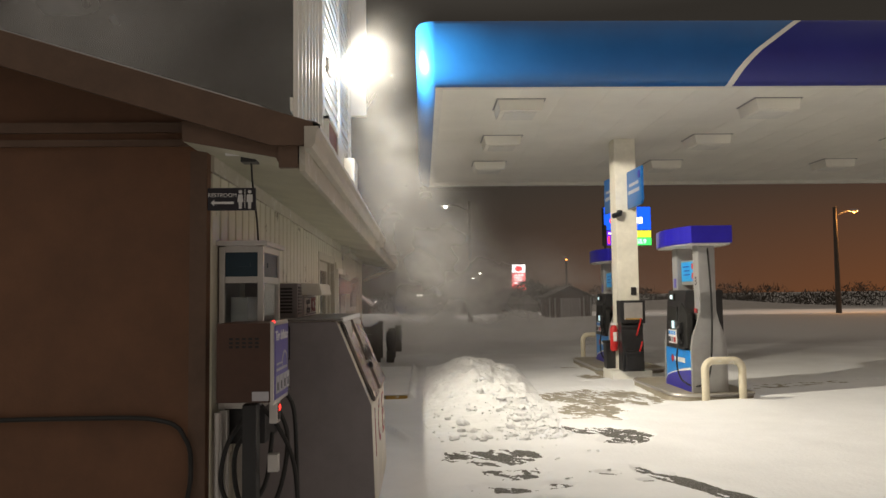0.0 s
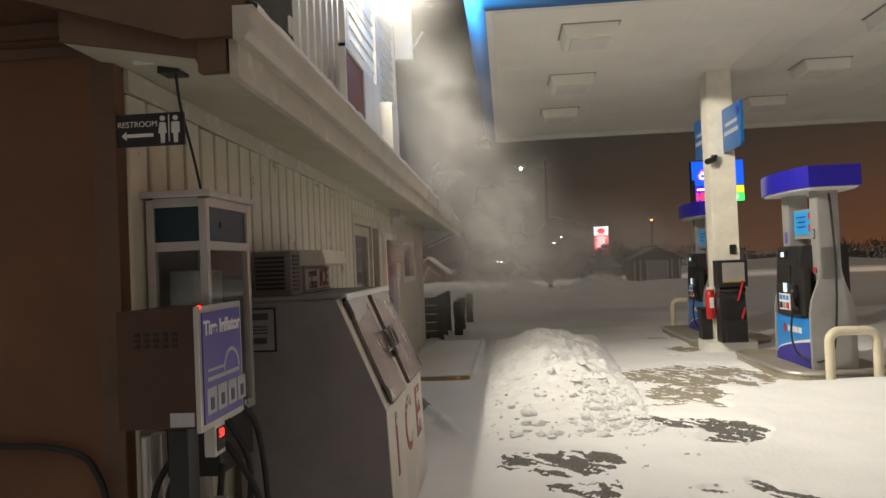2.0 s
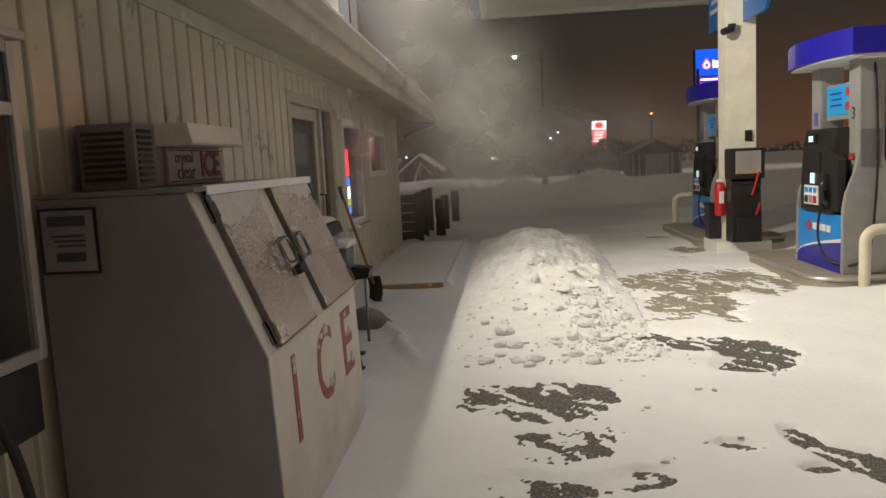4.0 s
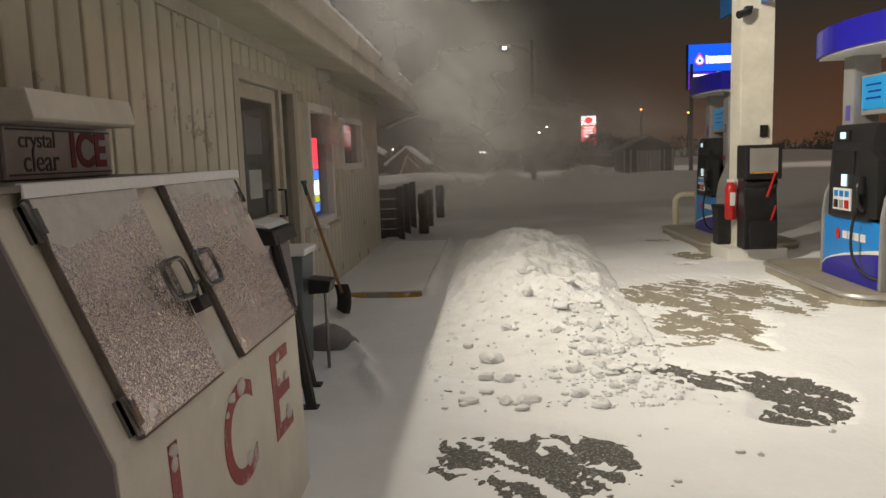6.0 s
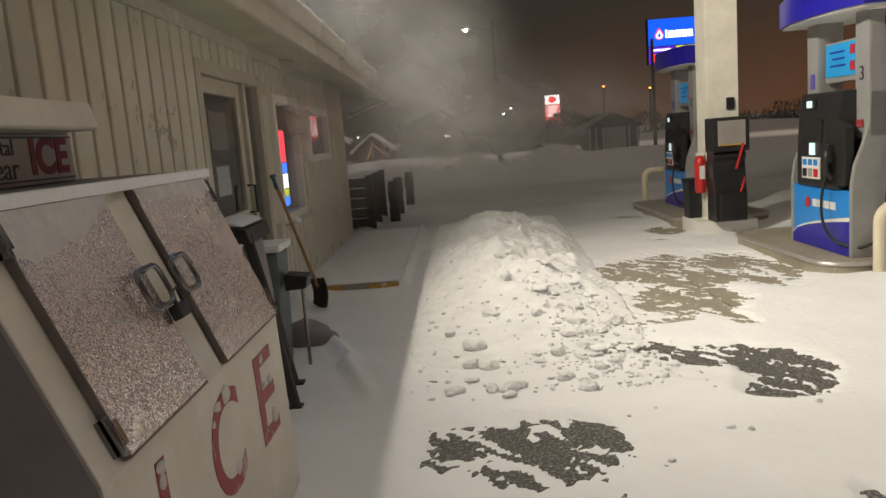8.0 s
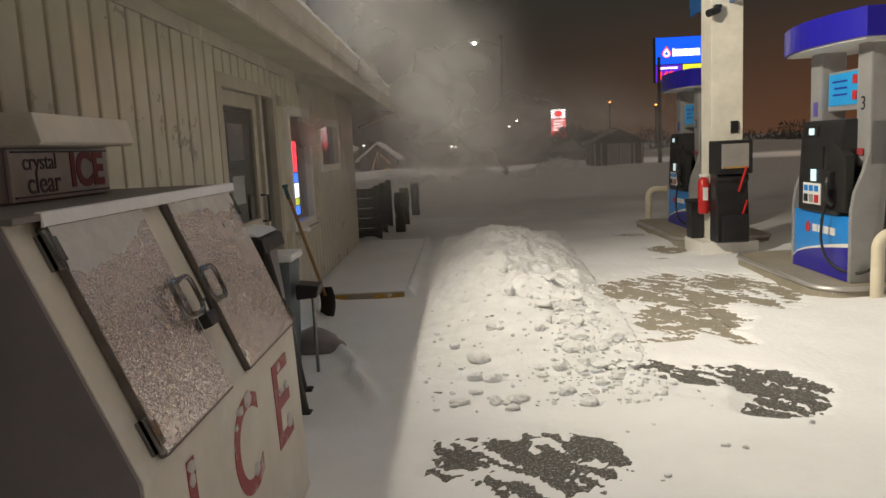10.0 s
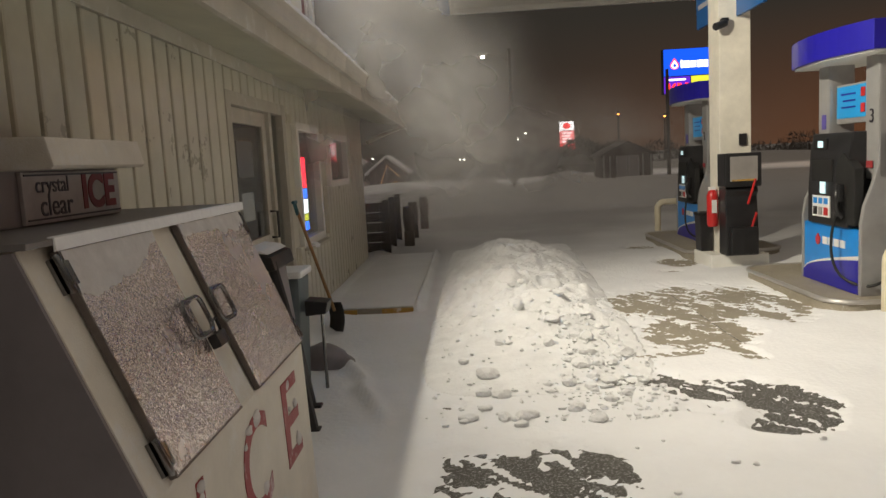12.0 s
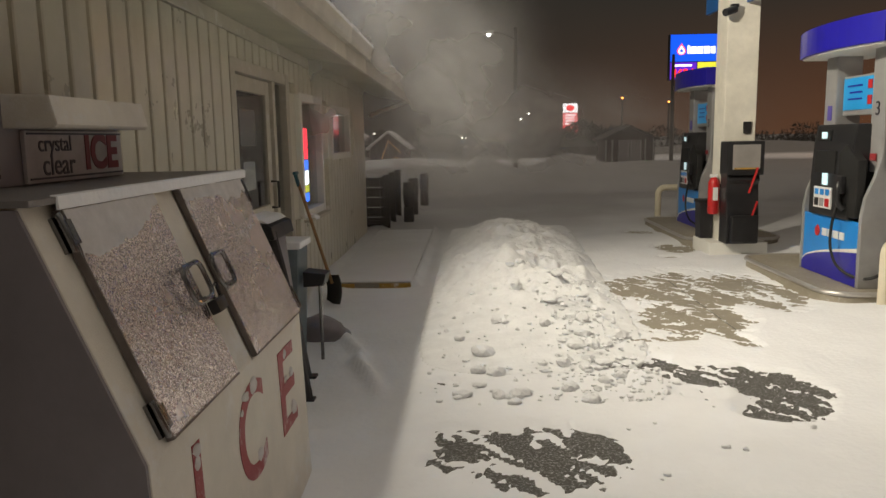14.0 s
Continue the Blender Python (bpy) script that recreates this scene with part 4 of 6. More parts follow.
def fuel_pump():
    z = gz(4.18) + 0.115
    t = thing("fuel_pump", (4.18, 11.88, z), "grey and blue fuel pump with black head and bowed topper", "fuel pump", "fuel pumps")
    base = part("base", box(3.935, 4.43, 11.36, 12.42, z, 0.765, 0.01), SKYBLUE, t, "light blue lower cabinet")
    top = lambda y: z + 0.09 + 0.22 * max(0.0, (12.42 - y) / 1.06) ** 0.55
    ys = [12.42 - 1.06 * k / 14 for k in range(15)]
    for x0, x1 in ((3.926, 3.934), (4.431, 4.439)):
        part("indigo_panel", prism([(12.42, z + 0.005), *[(y, top(y)) for y in ys], (11.36, z + 0.005)], "x", x0, x1), INDIGO, base, "deep indigo lower panel")
        part("swoosh", prism([*[(y, top(y) + 0.002) for y in ys], *[(y, top(y) + 0.012 + 0.024 * (12.42 - y)) for y in ys[::-1]]], "x", x0, x1), WHITE, base, "white swoosh")
    bars = bmesh.new()
    for k in range(4):
        box(3.926, 3.9345, 11.93 - 0.11 * k, 12.02 - 0.11 * k, 0.575, 0.645, 0.003, bm=bars)
    part("lettering", bars, SIGNWHITE, base)
    part("logo", prism([(12.12 + 0.045 * math.sin(a) * (1.0 if math.cos(a) < 0.4 else 0.6), 0.61 + 0.055 * math.cos(a)) for a in [k * math.pi / 7 for k in range(14)]], "x", 3.926, 3.9345), RED, base)
    # head with its controls
    head = part("head", prism([(3.90, 0.77), (4.47, 0.77), (4.47, 1.62), (3.95, 1.62), (3.92, 1.45), (3.90, 1.1)], "y", 11.50, 12.27, 0.018), BLACK, t, "black control head")
    part("card_display", box(3.905, 3.93, 11.92, 12.16, 1.47, 1.57, 0.006), RUBBER, head)
    part("small_screen", box(3.900, 3.906, 11.97, 12.07, 1.49, 1.55), LCD, head, "lit pale screen")
    part("price_window", box(3.895, 3.915, 11.78, 12.18, 1.17, 1.38, 0.006), RUBBER, head)
    part("keypad_screen", box(3.888, 3.898, 11.90, 12.00, 1.06, 1.17, 0.004), LCD, head, "lit pale screen")
    panel = part("grade_panel", box(3.884, 3.899, 11.80, 12.14, 0.84, 1.04, 0.006), SIGNWHITE, head, "white grade selector panel")
    for k, m in enumerate((SKYBLUE, SKYBLUE, SKYBLUE)):
        part("grade_label", box(3.878, 3.884, 12.04 - 0.105 * k, 12.11 - 0.105 * k, 0.965, 1.02, 0.002), m, panel)
    for k, m in enumerate((BLACK, GREY, RED)):
        part("grade_button", box(3.874, 3.884, 12.035 - 0.105 * k, 12.105 - 0.105 * k, 0.86, 0.935, 0.006), m, panel)
    part("nozzle_boot", prism([(11.38, 0.80), (11.72, 0.80), (11.72, 1.34), (11.60, 1.44), (11.38, 1.30)], "x", 3.90, 3.98, 0.01), RUBBER, head)
    noz = tube(curve([(3.88, 11.62, 1.12), (3.85, 11.60, 1.05), (3.86, 11.60, 0.92), (3.90, 11.58, 0.86)]), 0.026, 10)
    box(3.85, 3.90, 11.56, 11.66, 1.00, 1.16, 0.012, bm=noz)
    part("nozzle", noz, BLACK, t, "black hanging nozzle", smooth=True)
    hose = curve([(3.87, 11.62, 0.95), (3.84, 11.66, 0.70), (3.83, 11.62, 0.48), (3.86, 11.48, 0.33), (4.0, 11.30, 0.28), (4.14, 11.25, 0.42), (4.20, 11.26, 0.9), (4.22, 11.28, 1.5), (4.2, 11.30, 2.1), (4.2, 11.36, 2.3)])
    part("hose", tube(hose, 0.013, 8), RUBBER, t, "black fuel hose", smooth=True)
    # curved grey end panels and posts
    left = [(3.925, z), (3.925, 0.82), (3.95, 0.98), (4.02, 1.16), (4.06, 1.32), (4.07, 1.6)]
    outline = [*left, *[(8.36 - x, zz) for x, zz in left[::-1]]]
    for y0, y1 in ((11.31, 11.36), (12.42, 12.47)):
        part("end_panel", prism(outline, "y", y0, y1, 0.012), GREY, t, "curved grey end panel")
    for y0, y1 in ((11.31, 11.53), (12.18, 12.40)):
        part("post", box(4.06, 4.30, y0, y1, 1.2, 2.30, 0.02), GREY, t)
    scr = part("screen_frame", box(4.12, 4.22, 11.55, 12.16, 1.70, 2.06, 0.008), GREY, t)
    part("screen", box(4.112, 4.121, 11.57, 12.14, 1.75, 2.04), SCREEN, scr, "bright blue advert screen")
    for zz in (1.93, 1.79):
        part("screen_mark", box(4.106, 4.112, 11.63, 11.70, zz, zz + 0.08, 0.006), RED, scr)
    for zz, ye in ((1.96, 12.06), (1.90, 12.02), (1.84, 12.05)):
        part("screen_line", box(4.107, 4.112, 11.80, ye, zz, zz + 0.015), INDIGO, scr)
    part("pump_number", words("3", 0.17, facing_minus_x(4.057, 11.42, 1.74)), SIGNBLACK, t, "black number three")
    part("sticker", box(4.054, 4.06, 12.24, 12.32, 1.66, 1.80), PURPLE, t)
    part("warning_sticker", box(4.045, 4.052, 11.38, 11.48, 1.30, 1.36), LETTER, t)
    # topper: a bowed lens-shaped box
    pts = []
    for k in range(13):
        s = -1 + k / 6
        pts.append((4.18 - 0.42 * (1 - 0.32 * s * s), 11.86 + 0.77 * s))
    pts += [(8.36 - x, y) for x, y in pts[::-1]]
    tp = part("topper", prism(pts, "z", 2.27, 2.51, 0.008), INDIGO, t, "bowed deep blue topper")
    inner = [(4.18 + (x - 4.18) * 0.93, 11.86 + (y - 11.86) * 0.96) for x, y in pts]
    part("topper_underside", prism(inner, "z", 2.255, 2.2695), WHITE, tp, "white underside")
    part("topper_light", box(4.02, 4.34, 11.14, 11.28, 2.24, 2.2545, 0.004), WHITE, tp)
    part("topper_number", words("3", 0.15, pose(3.762, 11.84, 2.40, 90, 0, -90)), INDIGO, tp)
    return t


pump = fuel_pump()
copy_thing(pump, pose(4.12, 16.25, gz(4.08) + 0.075))

# things on and round the column
sq = thing("service_stand", (3.83, 13.88, GC + 0.17), "black squeegee and towel stand fixed to the column", "service stand")
part("body", prism([(13.78, GC + 0.17), (14.05, GC + 0.17), (14.05, 1.46), (13.86, 1.46), (13.83, 1.1), (13.79, 1.0), (13.83, 0.95), (13.79, 0.62)], "x", 3.62, 4.00, 0.015), BLACK, sq)
hd = part("dispenser", box(3.60, 4.03, 13.76, 14.04, 1.06, 1.46, 0.02), BLACK, sq)
part("window", box(3.66, 3.98, 13.752, 13.761, 1.13, 1.42, 0.004), ALU, hd, "grey towel dispenser window")
part("strip", box(3.68, 3.96, 13.748, 13.752, 1.13, 1.15), YELLOW, hd)
for x, za in ((3.90, 0.85), (3.91, 0.45)):
    part("squeegee_handle", tube([(x - 0.02, 13.80, za), (x + 0.05, 13.74, za + 0.30)], 0.014, 8), RED, sq, "red squeegee handle", smooth=True)
part("bucket", box(3.66, 3.98, 13.72, 13.80, GC + 0.19, 0.58, 0.02), BLACK, sq)
ext = thing("fire_extinguisher", (3.57, 14.12, 0.55), "red fire extinguisher hung on the column", "fire extinguisher")
part("cylinder", tube([(3.565, 14.12, 0.57), (3.565, 14.12, 0.6), (3.565, 14.12, 0.95), (3.565, 14.12, 1.0), (3.565, 14.12, 1.03)], 0.068, 16, taper=[0.055, 0.068, 0.068, 0.05, 0.02]), RED, ext, smooth=True)
part("label", box(3.535, 3.595, 14.045, 14.053, 0.74, 0.90), SIGNWHITE, ext, "white paper label")
part("valve", box(3.52, 3.60, 14.09, 14.15, 1.02, 1.06, 0.008), SIGNWHITE, ext, "snow-capped valve")
part("hook", box(3.60, 3.645, 14.10, 14.14, 0.9, 0.94), BLACK, ext)
tb = thing("waste_bin", (3.52, 14.45, GC + 0.17), "small black waste bin beside the column", "bin")
part("body", prism([(3.475, GC + 0.17), (3.625, GC + 0.17), (3.635, 0.70), (3.46, 0.70)], "y", 14.30, 14.52, 0.012), BLACK, tb)
part("rim", box(3.45, 3.64, 14.29, 14.53, 0.69, 0.73, 0.012), RUBBER, tb)

# ---- ice merchandiser by the wall ----
ICE = thing("ice_freezer", (-0.6, 7.2, 0.0), "slant-front cream ice freezer with two frosted steel doors and red letters", "ice freezer")
IN0, IN1 = 6.465, 8.035
shape = [(-1.03, 0.02), (-0.178, 0.02), (-0.205, 0.797), (-0.46, 1.415), (-1.03, 1.415)]
body = part("body", prism(shape, "y", IN0 + 0.013, IN1, 0.006), ICEWHITE, ICE)
# Thin panel over the cream side, the shade there put into its colour.
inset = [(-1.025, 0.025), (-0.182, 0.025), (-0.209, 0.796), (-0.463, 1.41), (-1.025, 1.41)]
part("side_panel", prism(inset, "y", IN0, IN0 + 0.0125), DARKSIDE, body, "side panel with its shade put into dark grey")
lid = box(-1.03, -0.425, IN0 - 0.005, IN1 + 0.02, 1.4155, 1.432, 0.004)
part("lid", lid, LIDGREY, body, "dull grey flat lid")
part("top_trim", prism([(-0.425, 1.400), (-0.418, 1.402), (-0.420, 1.434), (-0.438, 1.4365), (-0.438, 1.4325), (-0.4245, 1.4325)], "y", 6.57, IN1 + 0.02), SNOW, body, "thin white rim of snow on the lid's front edge")
# slanted frame: along = up the slope, out = off it
a0, a1 = Vector((-0.205, 0, 0.797)), Vector((-0.46, 0, 1.415))
along = (a1 - a0).normalized()
out = Vector((along.z, 0, -along.x))
SL = (a1 - a0).length


def on_slope(y, s, h):
    p = a0 + along * s + out * h
    return Vector((p.x, y, p.z))


def slab_on_slope(y0, y1, s0, s1, h0, h1, bevel=0.0):
    own = box(0, 1, 0, 1, 0, 1)
    for v in own.verts:
        v.co = on_slope(y0 + (y1 - y0) * v.co.x, s0 + (s1 - s0) * v.co.y, h0 + (h1 - h0) * v.co.z)
    if bevel:
        bmesh.ops.bevel(own, geom=own.edges[:], offset=bevel, segments=2, profile=0.7, affect="EDGES")
    return own


def snow_film(y0, y1, low, h, seed):
    """A thin dusting of snow on a door, ending downwards in a ragged edge."""
    own = bmesh.new()
    n, top = 40, SL - 0.03
    grid = []
    for k in range(n + 1):
        t = k / n
        q = low(t) + 0.022 * (noise.noise(Vector((t * 9, seed, 0))) + 0.6 * noise.noise(Vector((t * 31, seed, 4))))
        y = y0 + (y1 - y0) * t
        grid.append([own.verts.new(on_slope(y, q + (top - q) * m / 6, h + (0.0002 if m == 0 else 0.0035))) for m in range(7)])
    for a, b in zip(grid, grid[1:]):
        for m in range(6):
            own.faces.new((a[m], b[m], b[m + 1], a[m + 1]))
    return own


DH = 0.026
for y0, y1, h0, h1, side in ((6.585, 7.115, 6.985, 7.135, -1), (7.315, 7.985, 7.235, 7.36, 1)):
    d = part("door", slab_on_slope(y0, y1, 0.014, SL - 0.025, 0.010, DH, 0.003), FROST_METAL, ICE, "frosted steel door")
    # Rubber gasket behind the door.
    part("gasket", slab_on_slope(y0 + 0.012, y1 - 0.012, 0.02, SL - 0.035, 0.0, 0.0105), RUBBER, d)
    # Dark strips carry the shade along the door's edges as colour.
    part("door_edge", slab_on_slope(y0 - 0.004, y0 + 0.002, 0.012, SL - 0.024, 0.006, DH + 0.0015), SHADED_EDGE, d, "door edge strip with its shade put into the colour")
    part("lower_edge", slab_on_slope(y0, y1, 0.010, 0.016, 0.006, DH + 0.001), SHADED_EDGE, d, "door edge strip with its shade put into the colour")
    r, mid, hy = 0.03, DH + 0.030, (h0 + h1) / 2
    ring = []
    for cy, cs, a in ((h1 - r, 0.395 - r, 0), (h0 + r, 0.395 - r, 90), (h0 + r, 0.275 + r, 180), (h1 - r, 0.275 + r, 270)):
        ring += [on_slope(cy + r * math.cos(radians(a + 30 * k)), cs + r * math.sin(radians(a + 30 * k)), mid) for k in range(4)]
    hnd = tube(ring, 0.0085, 8, closed=True)
    foot = max(y0 + 0.02, min(y1 - 0.02, hy))
    for q in (0.279, 0.391):
        tube([on_slope(foot, q, DH - 0.004), on_slope(hy if y0 < hy < y1 else h1 - 0.02, q, mid)], 0.0075, 8, bm=hnd)
    part("handle", hnd, CHROME, d, "dark steel loop handle", smooth=True)
    edge = y0 if side < 0 else y1
    for q in (0.028, 0.535):
        hy = edge + side * 0.015
        hg = slab_on_slope(hy - 0.010, hy + 0.010, q, q + 0.095, 0.0, 0.012, 0.004)
        join(hg, tube([on_slope(hy, q - 0.002, 0.022), on_slope(hy, q + 0.006, 0.025), on_slope(hy, q + 0.088, 0.025), on_slope(hy, q + 0.097, 0.022)], 0.009, 10))
        join(hg, slab_on_slope(edge - 0.006, edge + 0.018, q + 0.015, q + 0.08, DH, DH + 0.005, 0.002))
        part("hinge", hg, CHROME, d, "dark icy hinge", smooth=True)
part("door_snow", snow_film(6.59, 7.11, lambda t: SL * (0.76 + 0.15 * t * t), DH + 0.0003, 1.3), DUSTING, ICE, "thin snow dusting on the door", smooth=True)
part("door_snow", snow_film(7.32, 7.98, lambda t: SL * (0.87 + 0.02 * math.sin(6 * t)), DH + 0.0003, 7.1), DUSTING, ICE, "thin snow dusting on the door", smooth=True)
part("mullion", slab_on_slope(7.13, 7.30, 0.012, SL - 0.02, -0.004, 0.006, 0.002), ICEWHITE, ICE, "cream strip between the doors")
latch = slab_on_slope(7.115, 7.20, 0.215, 0.262, DH, DH + 0.034, 0.008)
join(latch, tube([on_slope(7.14, 0.255, DH + 0.02), on_slope(7.15, 0.30, DH + 0.026), on_slope(7.19, 0.305, DH + 0.026), on_slope(7.195, 0.255, DH + 0.02)], 0.006, 8))
part("latch", latch, BLACK, ICE, "black padlock latch", smooth=True)


def painted_letter(ch, y0, y1, z0, z1):
    """A painted capital stretched to its place on the leaning front."""
    own = words(ch, 0.4, facing_x(0, 0, 0), 0.0012, bold=0.003)
    ys, zs = [v.co.y for v in own.verts], [v.co.z for v in own.verts]
    for v in own.verts:
        y = y0 + (y1 - y0) * (v.co.y - min(ys)) / (max(ys) - min(ys))
        z = z0 + (z1 - z0) * (v.co.z - min(zs)) / (max(zs) - min(zs))
        v.co = Vector((-0.2035 + v.co.x + 0.0348 * (0.797 - z), y, z))
    return own


for ch, y0, y1, z0, z1, caps in (("I", 6.725, 6.780, 0.375, 0.735, ((6.752, 0.715, 0.030), (6.752, 0.675, 0.022))), ("C", 7.105, 7.400, 0.390, 0.735, ((7.20, 0.705, 0.030), (7.29, 0.715, 0.036), (7.15, 0.665, 0.022), (7.31, 0.455, 0.026))),
                             ("E", 7.625, 7.860, 0.385, 0.725, ((7.80, 0.60, 0.028), (7.72, 0.60, 0.02), (7.80, 0.445, 0.034), (7.72, 0.70, 0.02)))):
    part("letter", painted_letter(ch, y0, y1, z0, z1), LETTER, ICE, "red painted letter with snow on it")
    for y, z, r in caps:
        blob = clump(0, 0, 0, r, rng, None, 2)
        for v in blob.verts:
            v.co = Vector((-0.203 + 0.0348 * (0.797 - z) + 0.28 * v.co.x, y + v.co.y, z + 1.2 * v.co.z))
        part("letter_snow", blob, DUSTING, ICE, "snow caught on the letter", smooth=True)
pst = part("poster", box(-1.01, -0.805, 6.458, 6.4645, 1.145, 1.375), POSTER, ICE, "framed notice on the side")
pf = box(-1.018, -0.797, 6.455, 6.462, 1.372, 1.381)
box(-1.018, -0.797, 6.455, 6.462, 1.140, 1.149, bm=pf)
box(-1.018, -1.008, 6.455, 6.462, 1.149, 1.372, bm=pf)
box(-0.807, -0.797, 6.455, 6.462, 1.149, 1.372, bm=pf)
part("poster_frame", pf, SIGNBLACK, pst)
pb = box(-0.985, -0.84, 6.4555, 6.4575, 1.315, 1.352)
for k in range(3):
    box(-0.975 + 0.01 * k, -0.845, 6.4555, 6.4575, 1.275 - 0.018 * k, 1.283 - 0.018 * k, bm=pb)
box(-0.96, -0.85, 6.4555, 6.4575, 1.185, 1.218, bm=pb)
part("poster_bar", pb, DARKTEXT, pst)

unit = thing("freezer_compressor", (-0.85, 7.35, 1.437), "cream compressor housing with an ice sign on the freezer", "compressor")
# Cream housing drawn in the darker shaded-side colour.
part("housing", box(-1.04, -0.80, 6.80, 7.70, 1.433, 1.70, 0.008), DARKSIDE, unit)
part("hood", prism([(-1.05, 1.605), (-0.645, 1.605), (-0.635, 1.615), (-0.655, 1.70), (-1.05, 1.715)], "y", 6.985, 7.60, 0.006), ICEWHITE, unit, "cream overhanging hood")
for k in range(8):
    part("grille_slat", box(-1.02, -0.84, 6.792, 6.80, 1.47 + 0.026 * k, 1.484 + 0.026 * k), BLACK, unit)
for k in range(9):
    part("louvre", box(-0.799, -0.792, 6.82, 6.94, 1.46 + 0.025 * k, 1.473 + 0.025 * k), BLACK, unit)
plate = part("sign", box(-0.799, -0.785, 7.06, 7.685, 1.437, 1.600, 0.004), WEATHERED, unit, "weathered white ice sign")
part("sign_edge", join(box(-0.784, -0.78, 7.07, 7.675, 1.588, 1.594), box(-0.784, -0.78, 7.07, 7.675, 1.448, 1.454)), DARKTEXT, plate)
part("lettering", words("crystal", 0.075, facing_x(-0.784, 7.225, 1.558)), DARKTEXT, plate, "dark small lettering")
part("lettering", words("clear", 0.10, facing_x(-0.784, 7.24, 1.49)), DARKTEXT, plate, "dark small lettering")
part("lettering", words("ICE", 0.165, facing_x(-0.784, 7.525, 1.523), bold=0.006), DEEPRED, plate, "red capital lettering")

# ---- air machine booth and tyre inflator ----
BY0, BY1, BX0, BX1 = 5.575, 6.11, -1.075, -0.805
booth = thing("air_booth", (-0.92, 5.75, 0.0), "tall aluminium glazed booth with teal header signs by the wall", "booth")
fr = bmesh.new()
for x in (BX0, BX1 - 0.035):
    for y in (BY0, BY1 - 0.035):
        box(x, x + 0.035, y, y + 0.035, 0.92, 1.91, 0.004, bm=fr)
for z in (0.92, 1.685, 1.875):
    box(BX1 - 0.034, BX1 - 0.001, BY0 + 0.035, BY1 - 0.035, z, z + 0.04, 0.004, bm=fr)
    box(BX0 + 0.035, BX1 - 0.035, BY0 + 0.001, BY0 + 0.034, z, z + 0.04, 0.004, bm=fr)
part("frame", fr, ALU, booth, "aluminium frame")
part("roof", box(BX0 - 0.02, BX1 + 0.03, BY0 - 0.03, BY1 + 0.02, 1.915, 1.945, 0.008), ALU, booth)
part("back", box(BX0 - 0.01, BX0 + 0.005, BY0 + 0.03, BY1 - 0.03, 0.92, 1.91), DARKSIDE, booth)
part("far_side", box(BX0 + 0.03, BX1 - 0.03, BY1 - 0.02, BY1 - 0.005, 0.92, 1.91), DARKSIDE, booth)
s1 = part("header_sign", box(BX1 - 0.03, BX1 - 0.012, BY0 + 0.035, BY1 - 0.035, 1.725, 1.875), TEAL, booth, "dark teal header sign")
part("sign_bar", box(BX1 - 0.012, BX1 - 0.008, BY0 + 0.18, BY1 - 0.18, 1.785, 1.815), TEAL, s1)
s2 = part("header_sign", box(BX0 + 0.035, BX1 - 0.035, BY0 + 0.012, BY0 + 0.03, 1.725, 1.875), TEAL, booth, "dark teal header sign")
part("sign_bar", box(BX0 + 0.08, BX1 - 0.08, BY0 + 0.008, BY0 + 0.012, 1.785, 1.81), TEAL, s2)
part("pane", box(BX1 - 0.022, BX1 - 0.016, BY0 + 0.035, BY1 - 0.035, 0.96, 1.685), PANE, booth)
part("pane", box(BX0 + 0.035, BX1 - 0.035, BY0 + 0.016, BY0 + 0.022, 0.96, 1.685), PANE, booth)
part("machine", box(BX0 + 0.04, BX1 - 0.12, BY0 + 0.12, BY1 - 0.08, 0.96, 1.6, 0.01), GREY, booth, "grey machine inside")
part("leg", box(-1.05, -1.0, 5.5, 5.55, -0.03, 0.92, 0.006), ALU, booth)
part("leg", box(-1.05, -1.0, 5.93, 5.98, -0.03, 0.92, 0.006), ALU, booth)
part("shelf", box(-1.05, -0.80, 5.62, 6.05, 0.70, 0.92, 0.012), BLACK, booth, "black equipment box below")

IX0, IX1, IY0, IY1 = -0.95, -0.635, 5.07, 5.49
infl = thing("tire_inflator", (-0.75, 5.3, 0.0), "brown coin-operated tyre inflator with a purple sign", "tire inflator")
part("body", box(IX0, IX1 - 0.02, IY0, IY1, 1.025, 1.455, 0.008), BOXBROWN, infl, "dark brown metal cabinet")
sg = part("sign_frame", box(IX1 - 0.022, IX1 - 0.004, IY0 - 0.005, IY1 + 0.005, 1.010, 1.465, 0.004), ALU, infl, "pale metal sign frame")
face = part("sign", box(IX1 - 0.005, IX1 + 0.001, IY0 + 0.02, IY1 - 0.02, 1.035, 1.440), PURPLE, sg, "purple printed sign")
part("lettering", words("Tire Inflator", 0.074, facing_x(IX1 + 0.001, (IY0 + IY1) / 2, 1.380), bold=0.002), SIGNWHITE, face, "white lettering")
gauge = [((IY0 + IY1) / 2 + 0.08 + 0.085 * math.cos(a), 1.205 + 0.085 * math.sin(a)) for a in [k * math.pi / 12 for k in range(13)]]
gin = [((IY0 + IY1) / 2 + 0.08 + 0.07 * math.cos(a), 1.205 + 0.07 * math.sin(a)) for a in [k * math.pi / 12 for k in range(12, -1, -1)]]
part("gauge_arc", prism([*gauge, *gin], "x", IX1 + 0.001, IX1 + 0.003), PALE, face, "pale gauge drawing")
part("bar", join(box(IX1 + 0.001, IX1 + 0.003, IY0 + 0.05, IY1 - 0.2, 1.220, 1.230), box(IX1 + 0.001, IX1 + 0.003, IY0 + 0.05, IY1 - 0.05, 1.185, 1.200)), PALE, face)
